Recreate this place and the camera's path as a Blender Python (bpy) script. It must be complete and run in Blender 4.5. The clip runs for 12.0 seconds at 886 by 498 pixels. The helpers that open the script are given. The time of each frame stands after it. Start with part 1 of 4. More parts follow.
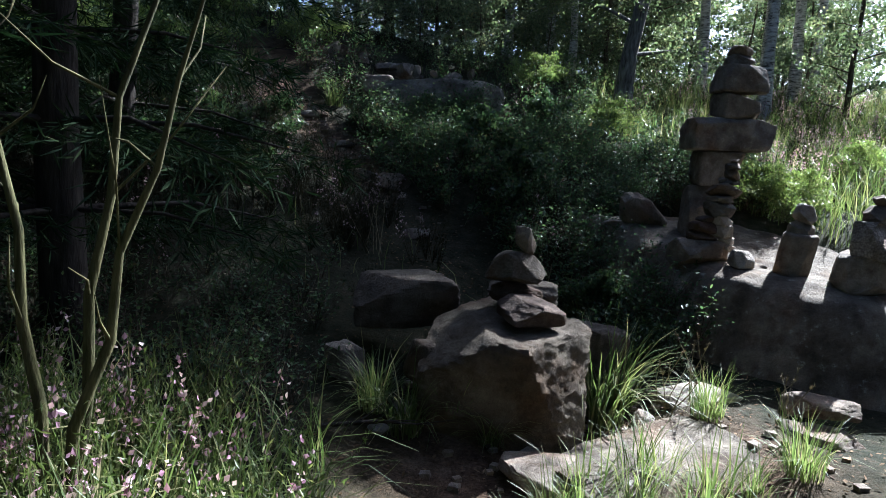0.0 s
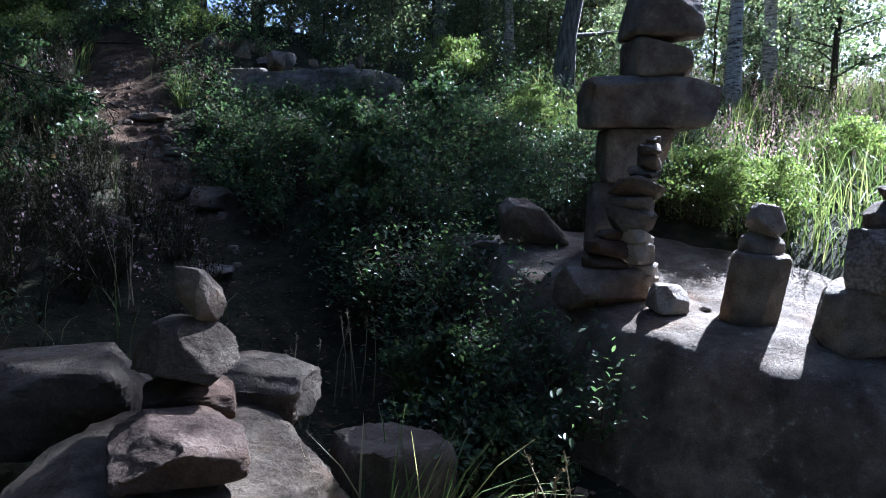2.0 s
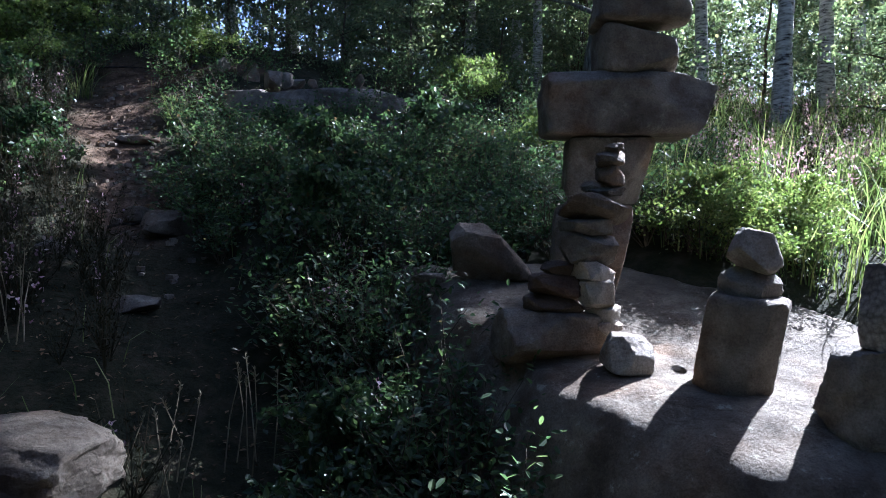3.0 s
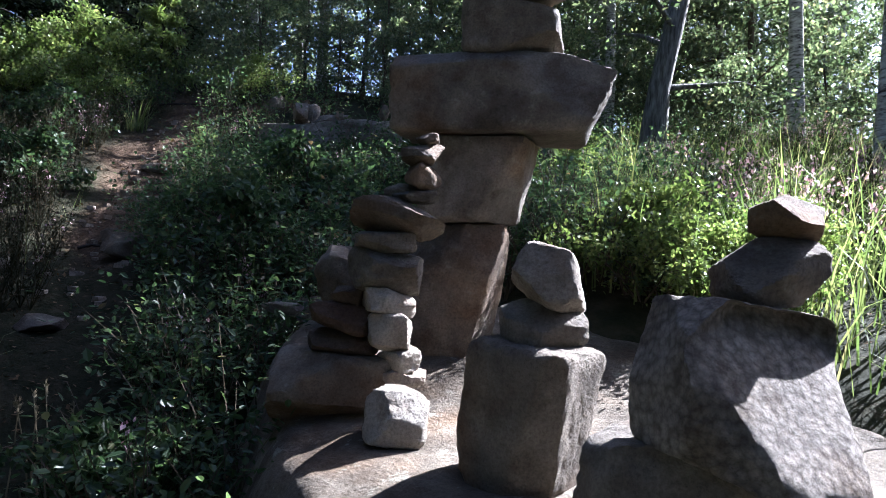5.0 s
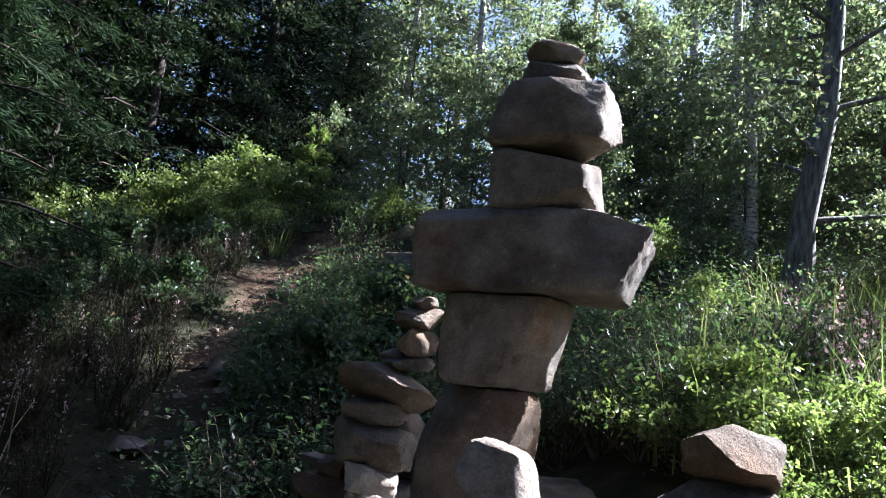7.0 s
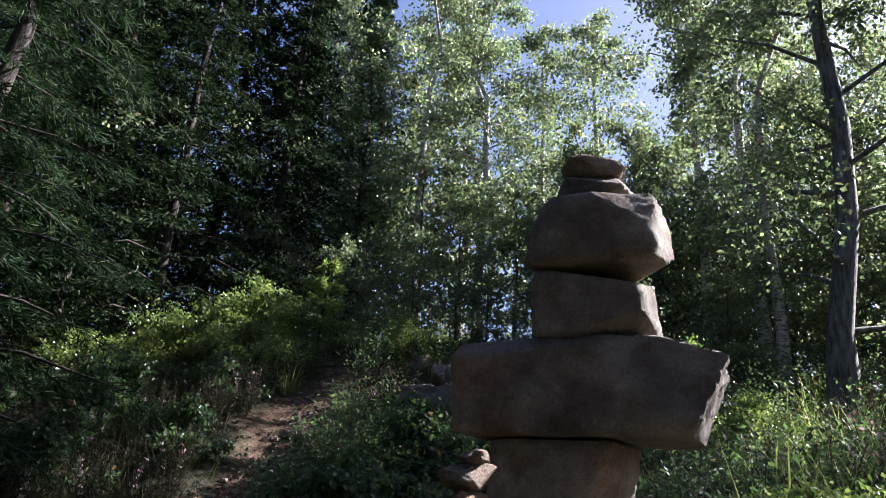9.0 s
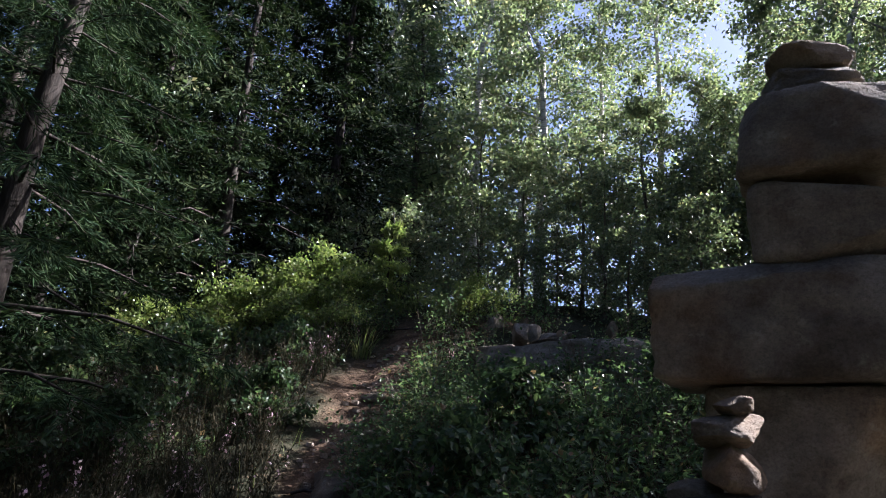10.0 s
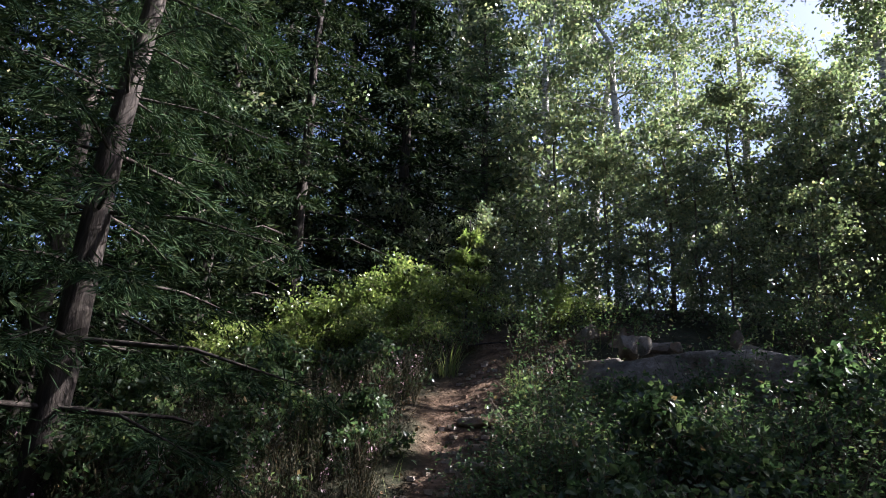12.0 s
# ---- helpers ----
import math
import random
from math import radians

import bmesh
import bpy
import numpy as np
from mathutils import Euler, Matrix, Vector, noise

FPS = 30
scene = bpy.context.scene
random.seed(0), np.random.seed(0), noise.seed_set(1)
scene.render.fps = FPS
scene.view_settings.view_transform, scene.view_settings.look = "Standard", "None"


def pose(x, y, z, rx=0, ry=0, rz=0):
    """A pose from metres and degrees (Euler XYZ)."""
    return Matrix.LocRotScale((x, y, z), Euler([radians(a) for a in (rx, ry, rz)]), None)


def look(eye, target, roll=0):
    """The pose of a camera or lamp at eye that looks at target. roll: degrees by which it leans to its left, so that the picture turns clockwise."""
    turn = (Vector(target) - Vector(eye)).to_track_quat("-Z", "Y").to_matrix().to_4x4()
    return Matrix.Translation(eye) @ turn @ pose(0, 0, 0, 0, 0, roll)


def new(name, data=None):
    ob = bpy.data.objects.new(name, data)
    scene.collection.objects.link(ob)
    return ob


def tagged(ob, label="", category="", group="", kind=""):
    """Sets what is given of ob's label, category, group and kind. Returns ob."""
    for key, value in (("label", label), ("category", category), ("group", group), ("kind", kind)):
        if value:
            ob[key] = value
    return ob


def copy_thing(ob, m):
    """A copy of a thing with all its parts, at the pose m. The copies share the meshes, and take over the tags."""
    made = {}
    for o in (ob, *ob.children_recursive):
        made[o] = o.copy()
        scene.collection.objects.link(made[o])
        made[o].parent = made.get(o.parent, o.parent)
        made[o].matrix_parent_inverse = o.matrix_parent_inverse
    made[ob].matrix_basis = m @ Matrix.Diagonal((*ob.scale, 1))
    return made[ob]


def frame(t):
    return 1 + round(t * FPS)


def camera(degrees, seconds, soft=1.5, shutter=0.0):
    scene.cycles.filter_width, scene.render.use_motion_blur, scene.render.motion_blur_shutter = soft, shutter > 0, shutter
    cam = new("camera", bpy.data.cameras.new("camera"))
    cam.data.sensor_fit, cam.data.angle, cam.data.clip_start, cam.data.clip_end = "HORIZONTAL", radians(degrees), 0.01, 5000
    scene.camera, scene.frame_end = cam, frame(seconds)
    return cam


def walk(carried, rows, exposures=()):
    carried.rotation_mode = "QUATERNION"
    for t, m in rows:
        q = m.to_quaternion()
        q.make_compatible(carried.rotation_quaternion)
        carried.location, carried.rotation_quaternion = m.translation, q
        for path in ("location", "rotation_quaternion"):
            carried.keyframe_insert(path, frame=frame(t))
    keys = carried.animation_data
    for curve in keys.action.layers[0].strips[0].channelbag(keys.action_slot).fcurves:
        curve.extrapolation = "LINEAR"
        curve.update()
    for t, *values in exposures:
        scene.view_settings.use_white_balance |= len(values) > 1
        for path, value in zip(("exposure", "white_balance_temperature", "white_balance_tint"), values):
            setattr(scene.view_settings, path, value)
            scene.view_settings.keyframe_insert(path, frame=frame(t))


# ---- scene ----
cam = camera(67.1, 12.0, 0.5)
PATH = [
    (0, (-0.046, 0.083, 1.502), (0.003, 2.063, 1.226), 2.6),
    (0.5, (0.282, 0.444, 1.499), (0.241, 2.431, 1.279), 1.4),
    (1, (0.497, 1.018, 1.488), (0.525, 3.005, 1.265), 0.7),
    (1.5, (0.806, 1.513, 1.356), (0.876, 3.5, 1.136), 0.8),
    (2, (1.17, 1.951, 1.387), (1.222, 3.938, 1.171), 0.3),
    (2.5, (1.432, 2.38, 1.368), (1.445, 4.373, 1.206), 0.8),
    (3, (1.771, 2.583, 1.329), (1.636, 4.575, 1.211), 0.7),
    (3.2, (1.95, 2.613, 1.351), (1.694, 4.596, 1.292), 1.6),
    (4.8, (2.625, 3.244, 1.221), (2.154, 5.188, 1.252), 4.4),
    (5, (2.756, 3.309, 1.236), (2.227, 5.238, 1.266), 3.1),
    (5.5, (2.94, 3.348, 1.273), (1.999, 5.107, 1.419), 1.2),
    (6, (3.002, 3.395, 1.293), (2.006, 5.122, 1.454), 1.9),
    (6.5, (3.054, 3.505, 1.342), (2.06, 5.226, 1.559), 5.3),
    (7, (3.092, 3.56, 1.405), (2.126, 5.277, 1.749), 6.5),
    (7.5, (3.104, 3.612, 1.47), (2.232, 5.323, 2.029), 5.1),
    (7.7, (3.1, 3.621, 1.484), (2.257, 5.323, 2.113), 4.7),
    (9.3, (2.826, 3.709, 1.454), (1.833, 5.297, 2.155), 4.4),
    (9.5, (2.745, 3.716, 1.435), (1.74, 5.304, 2.119), 4.4),
    (10, (2.458, 3.814, 1.44), (1.368, 5.378, 2.043), 3.9),
    (10.5, (2.212, 3.867, 1.472), (1.075, 5.401, 2.067), 3.8),
    (11, (2.098, 3.842, 1.517), (0.929, 5.35, 2.115), 3.6),
    (11.5, (2.046, 3.881, 1.548), (0.814, 5.342, 2.136), 3.3),
    (12, (1.953, 3.973, 1.61), (0.728, 5.432, 2.218), 2.8),
]
EXPOSURES = ((0.0, 2.4, 5150, 10), (1.0, 2.7, 4850, 14), (2.0, 2.8, 4850, 16), (3.0, 2.9, 4900, 16), (5.0, 3.05, 5150, 17), (6.5, 3.0, 5300, 17), (7.5, 2.9, 5300, 16), (9.5, 2.5, 5650, 20), (10.5, 2.8, 5600, 19), (12.0, 2.8, 5800, 19))
walk(cam, [(t, look(eye, target, roll)) for t, eye, target, roll in PATH], EXPOSURES)

# ---- sky and sun ----
SUN_AZ, SUN_EL = 42.0, 41.0       # degrees to the right of +y, and above the horizon
world = bpy.data.worlds.new("world")
scene.world = world
world.use_nodes = True
wn = world.node_tree.nodes
sky = wn.new("ShaderNodeTexSky")
sky.sky_type, sky.sun_disc = "NISHITA", False
sky.sun_elevation, sky.sun_rotation = radians(SUN_EL), radians(SUN_AZ)
sky.air_density, sky.dust_density = 0.55, 2.4
wn["Background"].inputs["Strength"].default_value = 0.05
world.node_tree.links.new(sky.outputs[0], wn["Background"].inputs["Color"])
SUN_DIR = Vector((math.sin(radians(SUN_AZ)) * math.cos(radians(SUN_EL)), math.cos(radians(SUN_AZ)) * math.cos(radians(SUN_EL)), math.sin(radians(SUN_EL))))
sun = new("sun", bpy.data.lights.new("sun", "SUN"))
sun.data.energy, sun.data.angle, sun.data.color = 5.0, radians(0.5), (1.0, 0.93, 0.82)
sun.matrix_world = look(SUN_DIR * 60, (0, 0, 0))

RNG = np.random.default_rng(7)


# ---- materials ----
class Nodes:
    """A node material with short calls."""

    def __init__(self, name):
        self.mat = bpy.data.materials.new(name)
        self.mat.use_nodes = True
        self.tree = self.mat.node_tree
        self.bsdf = self.tree.nodes["Principled BSDF"]
        self.out = self.tree.nodes["Material Output"]
        self.coord = self.tree.nodes.new("ShaderNodeTexCoord").outputs["Object"]

    def add(self, kind, **values):
        n = self.tree.nodes.new("ShaderNode" + kind)
        for key, value in values.items():
            n.inputs[key].default_value = value
        return n

    def link(self, a, b):
        self.tree.links.new(a, b)

    def noise(self, scale, detail=5.0, rough=0.6, vector=None):
        n = self.add("TexNoise", Scale=scale, Detail=detail, Roughness=rough)
        self.link(vector or self.coord, n.inputs["Vector"])
        return n.outputs["Fac"]

    def ramp(self, fac, *stops):
        n = self.add("ValToRGB")
        e = n.color_ramp.elements
        while len(e) < len(stops):
            e.new(0.5)
        for el, (p, c) in zip(e, stops):
            el.position, el.color = p, (*c, 1.0)
        self.link(fac, n.inputs[0])
        return n.outputs[0]

    def mix(self, fac, a, b, mode="MIX"):
        n = self.tree.nodes.new("ShaderNodeMix")
        n.data_type, n.blend_type = "RGBA", mode
        for sock, v in ((n.inputs[0], fac), (n.inputs[6], a), (n.inputs[7], b)):
            if isinstance(v, (int, float)):
                sock.default_value = v
            elif isinstance(v, tuple):
                sock.default_value = (*v, 1.0)
            else:
                self.link(v, sock)
        return n.outputs[2]

    def bump(self, height, strength, distance):
        n = self.add("Bump", Strength=strength, Distance=distance)
        self.link(height, n.inputs["Height"])
        if self.bsdf.inputs["Normal"].links:
            self.link(self.bsdf.inputs["Normal"].links[0].from_socket, n.inputs["Normal"])
        self.link(n.outputs[0], self.bsdf.inputs["Normal"])

    def finish(self, color, rough=0.85, spec=0.3):
        if isinstance(color, tuple):
            self.bsdf.inputs["Base Color"].default_value = (*color, 1.0)
        else:
            self.link(color, self.bsdf.inputs["Base Color"])
        self.bsdf.inputs["Roughness"].default_value = rough
        self.bsdf.inputs["Specular IOR Level"].default_value = spec
        return self.mat


def rock_material(name, dark, mid, pale, lichen=0.25, crystals=0.0):
    m = Nodes(name)
    info = m.tree.nodes.new("ShaderNodeObjectInfo")
    shift = m.add("VectorMath")
    m.link(m.coord, shift.inputs[0])
    rnd = m.add("VectorMath")
    rnd.operation = "SCALE"
    rnd.inputs["Scale"].default_value = 40.0
    one = m.add("CombineXYZ")
    for i in range(3):
        m.link(info.outputs["Random"], one.inputs[i])
    m.link(one.outputs[0], rnd.inputs[0])
    m.link(rnd.outputs[0], shift.inputs[1])
    v = shift.outputs[0]
    big = m.ramp(m.noise(3.5, 6, 0.6, v), (0.3, dark), (0.52, mid), (0.75, pale))
    tint = m.ramp(info.outputs["Random"], (0.0, (0.86, 0.78, 0.70)), (0.5, (1.0, 0.97, 0.93)), (1.0, (0.92, 0.92, 0.94)))
    col = m.mix(1.0, big, tint, "MULTIPLY")
    grain = m.ramp(m.noise(140, 3, 0.8, v), (0.32, (0.42, 0.4, 0.38)), (0.5, (1.0, 1.0, 1.0)), (0.7, (1.5, 1.47, 1.42)))
    col = m.mix(0.5, col, grain, "MULTIPLY")
    stain = m.ramp(m.noise(8, 6, 0.65, v), (0.38, (0.6, 0.55, 0.5)), (0.52, (1.0, 1.0, 1.0)), (0.7, (1.2, 1.18, 1.14)))
    col = m.mix(0.85, col, stain, "MULTIPLY")
    rust = m.ramp(m.noise(2.2, 4, 0.6, v), (0.52, (0, 0, 0)), (0.7, (1, 1, 1)))
    col = m.mix(rust, col, m.mix(1.0, col, (1.05, 0.8, 0.6), "MULTIPLY"))
    spots = m.ramp(m.noise(16, 7, 0.7, v), (0.60, (0, 0, 0)), (0.68, (1, 1, 1)))
    lm = m.mix(1.0, spots, (lichen, lichen, lichen), "MULTIPLY")
    col = m.mix(lm, col, (0.42, 0.43, 0.36))
    if crystals:
        cell = m.add("TexVoronoi", Scale=70.0)
        m.link(v, cell.inputs["Vector"])
        tone = m.ramp(cell.outputs["Distance"], (0.0, (1.45, 1.42, 1.38)), (0.45, (1.0, 1.0, 1.0)), (0.8, (0.5, 0.48, 0.46)))
        col = m.mix(crystals, col, tone, "MULTIPLY")
        m.bump(cell.outputs["Distance"], 0.6, 0.008)
    m.bump(m.noise(7, 8, 0.65, v), 0.8, 0.04)
    m.bump(m.noise(32, 8, 0.75, v), 0.9, 0.02)
    return m.finish(col, 0.88, 0.25)


ROCK = rock_material("gneiss", (0.085, 0.076, 0.066), (0.195, 0.176, 0.152), (0.37, 0.342, 0.30))
ROCK_PALE = rock_material("pale_gneiss", (0.2, 0.18, 0.16), (0.32, 0.29, 0.255), (0.45, 0.42, 0.38), 0.1)
ROCK_SLAB = rock_material("weathered_bedrock", (0.075, 0.068, 0.056), (0.175, 0.16, 0.135), (0.36, 0.335, 0.29), 0.5)

ROCK_RUST = rock_material("rusty_gneiss", (0.05, 0.036, 0.028), (0.11, 0.08, 0.062), (0.19, 0.148, 0.118), 0.1)
ROCK_COARSE = rock_material("coarse_pale_granite", (0.16, 0.145, 0.13), (0.29, 0.265, 0.235), (0.43, 0.40, 0.365), 0.12, 0.8)
ROCK_BROWN = rock_material("brown_gneiss", (0.06, 0.05, 0.038), (0.125, 0.105, 0.08), (0.22, 0.19, 0.15), 0.12)


def ground_material():
    m = Nodes("forest_soil")
    bare = m.tree.nodes.new("ShaderNodeAttribute")
    bare.attribute_name = "bare"
    soil = m.ramp(m.noise(5, 8, 0.65), (0.3, (0.04, 0.025, 0.016)), (0.5, (0.115, 0.074, 0.048)), (0.72, (0.24, 0.17, 0.12)))
    litter = m.ramp(m.noise(55, 4, 0.7), (0.35, (0.45, 0.4, 0.35)), (0.55, (1, 1, 1)), (0.72, (1.6, 1.4, 1.1)))
    soil = m.mix(0.8, soil, litter, "MULTIPLY")
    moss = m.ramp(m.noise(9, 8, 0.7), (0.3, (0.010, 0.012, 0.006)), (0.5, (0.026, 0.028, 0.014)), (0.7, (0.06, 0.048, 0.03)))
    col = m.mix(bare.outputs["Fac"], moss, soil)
    m.bump(m.noise(14, 8, 0.7), 0.9, 0.05)
    m.bump(m.noise(70, 5, 0.7), 0.6, 0.012)
    return m.finish(col, 0.95, 0.15)


def leaf_material(name, stops, glow=0.45, rough=0.45, spec=0.4):
    """Thin leaves: part of the light goes through."""
    m = Nodes(name)
    geo = m.tree.nodes.new("ShaderNodeNewGeometry")
    col = m.ramp(geo.outputs["Random Per Island"], *stops)
    patch = m.ramp(m.noise(0.9, 3, 0.5), (0.35, (0.7, 0.75, 0.7)), (0.65, (1.2, 1.15, 1.1)))
    col = m.mix(1.0, col, patch, "MULTIPLY")
    m.finish(col, rough, spec)
    tr = m.add("BsdfTranslucent")
    m.link(m.mix(1.0, col, (1.32, 1.42, 1.05), "MULTIPLY"), tr.inputs["Color"])
    mx = m.add("MixShader", Fac=glow)
    m.link(m.bsdf.outputs[0], mx.inputs[1])
    m.link(tr.outputs[0], mx.inputs[2])
    m.link(mx.outputs[0], m.out.inputs["Surface"])
    return m.mat


def bark_material(name, a, b, c, scale=(6, 6, 1.2)):
    m = Nodes(name)
    mp = m.add("Mapping", Scale=scale)
    m.link(m.coord, mp.inputs["Vector"])
    n = m.noise(4, 6, 0.65, mp.outputs[0])
    m.bump(n, 0.8, 0.02)
    return m.finish(m.ramp(n, (0.35, a), (0.5, b), (0.7, c)), 0.9, 0.2)


GROUND = ground_material()
BIRCH_LEAF = leaf_material("birch_leaf", ((0.0, (0.06, 0.084, 0.048)), (0.5, (0.12, 0.152, 0.085)), (0.92, (0.195, 0.215, 0.125)), (1.0, (0.27, 0.24, 0.14))), 0.5, 0.28, 0.65)
BILBERRY_LEAF = leaf_material("bilberry_leaf", ((0.0, (0.026, 0.05, 0.026)), (0.5, (0.056, 0.092, 0.044)), (0.94, (0.1, 0.135, 0.062)), (1.0, (0.14, 0.09, 0.055))), 0.55, 0.36, 0.4)
SHRUB_LEAF = leaf_material("shrub_leaf", ((0.0, (0.09, 0.13, 0.035)), (0.6, (0.16, 0.21, 0.06)), (1.0, (0.25, 0.27, 0.1))), 0.5, 0.3, 0.6)
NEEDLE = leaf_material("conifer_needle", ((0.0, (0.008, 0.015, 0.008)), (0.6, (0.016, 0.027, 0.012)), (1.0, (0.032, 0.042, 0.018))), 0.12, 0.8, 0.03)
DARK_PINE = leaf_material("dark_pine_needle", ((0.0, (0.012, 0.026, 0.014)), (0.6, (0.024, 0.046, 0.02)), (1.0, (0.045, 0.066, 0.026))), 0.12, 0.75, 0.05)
PINE_NEEDLE = leaf_material("pine_needle", ((0.0, (0.02, 0.045, 0.02)), (0.6, (0.04, 0.08, 0.03)), (1.0, (0.08, 0.11, 0.04))), 0.25)
GRASS = leaf_material("grass_blade", ((0.0, (0.075, 0.11, 0.035)), (0.55, (0.135, 0.175, 0.062)), (0.85, (0.21, 0.22, 0.095)), (1.0, (0.36, 0.31, 0.18))), 0.5)
HEATHER_GREEN = leaf_material("heather_twig", ((0.0, (0.014, 0.016, 0.008)), (0.6, (0.028, 0.027, 0.012)), (1.0, (0.058, 0.043, 0.024))), 0.2, 0.7, 0.15)
HEATHER_FLOWER = leaf_material("heather_flower", ((0.0, (0.24, 0.12, 0.19)), (0.6, (0.38, 0.24, 0.31)), (1.0, (0.52, 0.4, 0.43))), 0.35)
HEATHER_FRESH = leaf_material("fresh_heather_twig", ((0.0, (0.05, 0.075, 0.022)), (0.6, (0.09, 0.12, 0.036)), (1.0, (0.13, 0.135, 0.055))), 0.4)
BARK = bark_material("pine_bark", (0.014, 0.012, 0.01), (0.034, 0.028, 0.024), (0.075, 0.063, 0.053))
GREY_BARK = bark_material("grey_bark", (0.05, 0.047, 0.043), (0.14, 0.132, 0.122), (0.27, 0.26, 0.245))
BIRCH_BARK = bark_material("birch_bark", (0.04, 0.035, 0.032), (0.42, 0.4, 0.37), (0.68, 0.66, 0.62), (2.5, 2.5, 9))
TWIG = bark_material("twig_bark", (0.035, 0.028, 0.02), (0.08, 0.065, 0.045), (0.14, 0.115, 0.08))


# ---- mesh helpers ----
class Soup:
    """Collects quads and triangles as arrays, for one mesh."""

    def __init__(self):
        self.v, self.f, self.n = [], [], 0

    def add(self, verts, faces):
        self.v.append(np.asarray(verts, float))
        self.f += [tuple(int(i) + self.n for i in f) for f in faces] if not isinstance(faces, np.ndarray) else (faces + self.n).tolist()
        self.n += len(verts)

    def leaves(self, base, way, up, length, width):
        """Kite-shaped leaves: base, two sides and a tip."""
        k = len(base)
        if not k:
            return
        way = way / (np.linalg.norm(way, axis=1, keepdims=True) + 1e-9)
        side = np.cross(way, up)
        side /= np.linalg.norm(side, axis=1, keepdims=True) + 1e-9
        lift = np.cross(side, way)
        length, width = np.broadcast_to(length, k)[:, None], np.broadcast_to(width, k)[:, None]
        mid = base + way * length * 0.45
        v = np.stack([base, mid + side * width / 2 + lift * width * 0.12, base + way * length, mid - side * width / 2 + lift * width * 0.12], 1).reshape(-1, 3)
        self.add(v, np.arange(4 * k).reshape(-1, 4))

    def ovals(self, base, way, up, length, width):
        """Oval leaves, cupped along the middle: six corners each."""
        way = way / (np.linalg.norm(way, axis=1, keepdims=True) + 1e-9)
        side = np.cross(way, up)
        side /= np.linalg.norm(side, axis=1, keepdims=True) + 1e-9
        lift = np.cross(side, way) * (width * 0.16)[:, None]
        long, wide = way * length[:, None], side * (width / 2)[:, None]
        v = np.stack([base, base + long * 0.28 + wide * 0.85 + lift, base + long * 0.68 + wide * 0.8 + lift, base + long, base + long * 0.68 - wide * 0.8 + lift, base + long * 0.28 - wide * 0.85 + lift], 1).reshape(-1, 3)
        six = 6 * np.arange(len(base))[:, None]
        self.add(v, np.concatenate([six + [0, 1, 2, 3], six + [0, 3, 4, 5]]))

    def blades(self, base, way, length, width, bend, parts=4):
        """Grass blades that bow over: way is the flat direction of the bow."""
        k = len(base)
        way = way / (np.linalg.norm(way, axis=1, keepdims=True) + 1e-9)
        side = np.stack([-way[:, 1], way[:, 0], np.zeros(k)], 1)
        rows = []
        for i in range(parts + 1):
            s = i / parts
            ang = bend * s
            flat = length * s * np.sin(ang * 0.62)
            high = length * s * np.cos(ang * 0.75)
            c = base + way * flat[:, None] + np.array([0, 0, 1.0]) * high[:, None]
            w = width * (1 - s ** 2) * 0.5 + 0.0004
            rows += [c - side * w[:, None], c + side * w[:, None]]
        v = np.stack(rows, 1).reshape(-1, 3)
        per = 2 * (parts + 1)
        quad = np.array([[2 * i, 2 * i + 1, 2 * i + 3, 2 * i + 2] for i in range(parts)])
        self.add(v, (quad[None] + (np.arange(k) * per)[:, None, None]).reshape(-1, 4))

    def tube(self, points, radii, sides=6):
        points = np.asarray(points, float)
        n = len(points)
        tang = np.gradient(points, axis=0)
        tang /= np.linalg.norm(tang, axis=1, keepdims=True) + 1e-9
        ref = np.array([0.31, 0.95, 0.05]) if abs(tang[0][2]) > 0.6 else np.array([0, 0, 1.0])
        a = np.cross(tang, ref)
        a /= np.linalg.norm(a, axis=1, keepdims=True) + 1e-9
        b = np.cross(tang, a)
        ang = np.arange(sides) * 2 * np.pi / sides
        v = points[:, None] + (a[:, None] * np.cos(ang)[None, :, None] + b[:, None] * np.sin(ang)[None, :, None]) * np.asarray(radii)[:, None, None]
        f = [(i * sides + j, i * sides + (j + 1) % sides, (i + 1) * sides + (j + 1) % sides, (i + 1) * sides + j) for i in range(n - 1) for j in range(sides)]
        f.append(tuple(range((n - 1) * sides, n * sides)))
        self.add(v.reshape(-1, 3), f)

    def mesh(self, name, material, smooth=False):
        me = bpy.data.meshes.new(name)
        me.from_pydata(np.concatenate(self.v).tolist() if self.v else [], [], self.f)
        me.materials.append(material)
        if smooth:
            me.polygons.foreach_set("use_smooth", [True] * len(me.polygons))
        me.update()
        return me


def part(name, me, parent, label="", m=None):
    ob = new(name, me)
    ob.parent = parent
    if m is not None:
        ob.matrix_basis = m
    if label:
        ob["label"] = label
    return ob


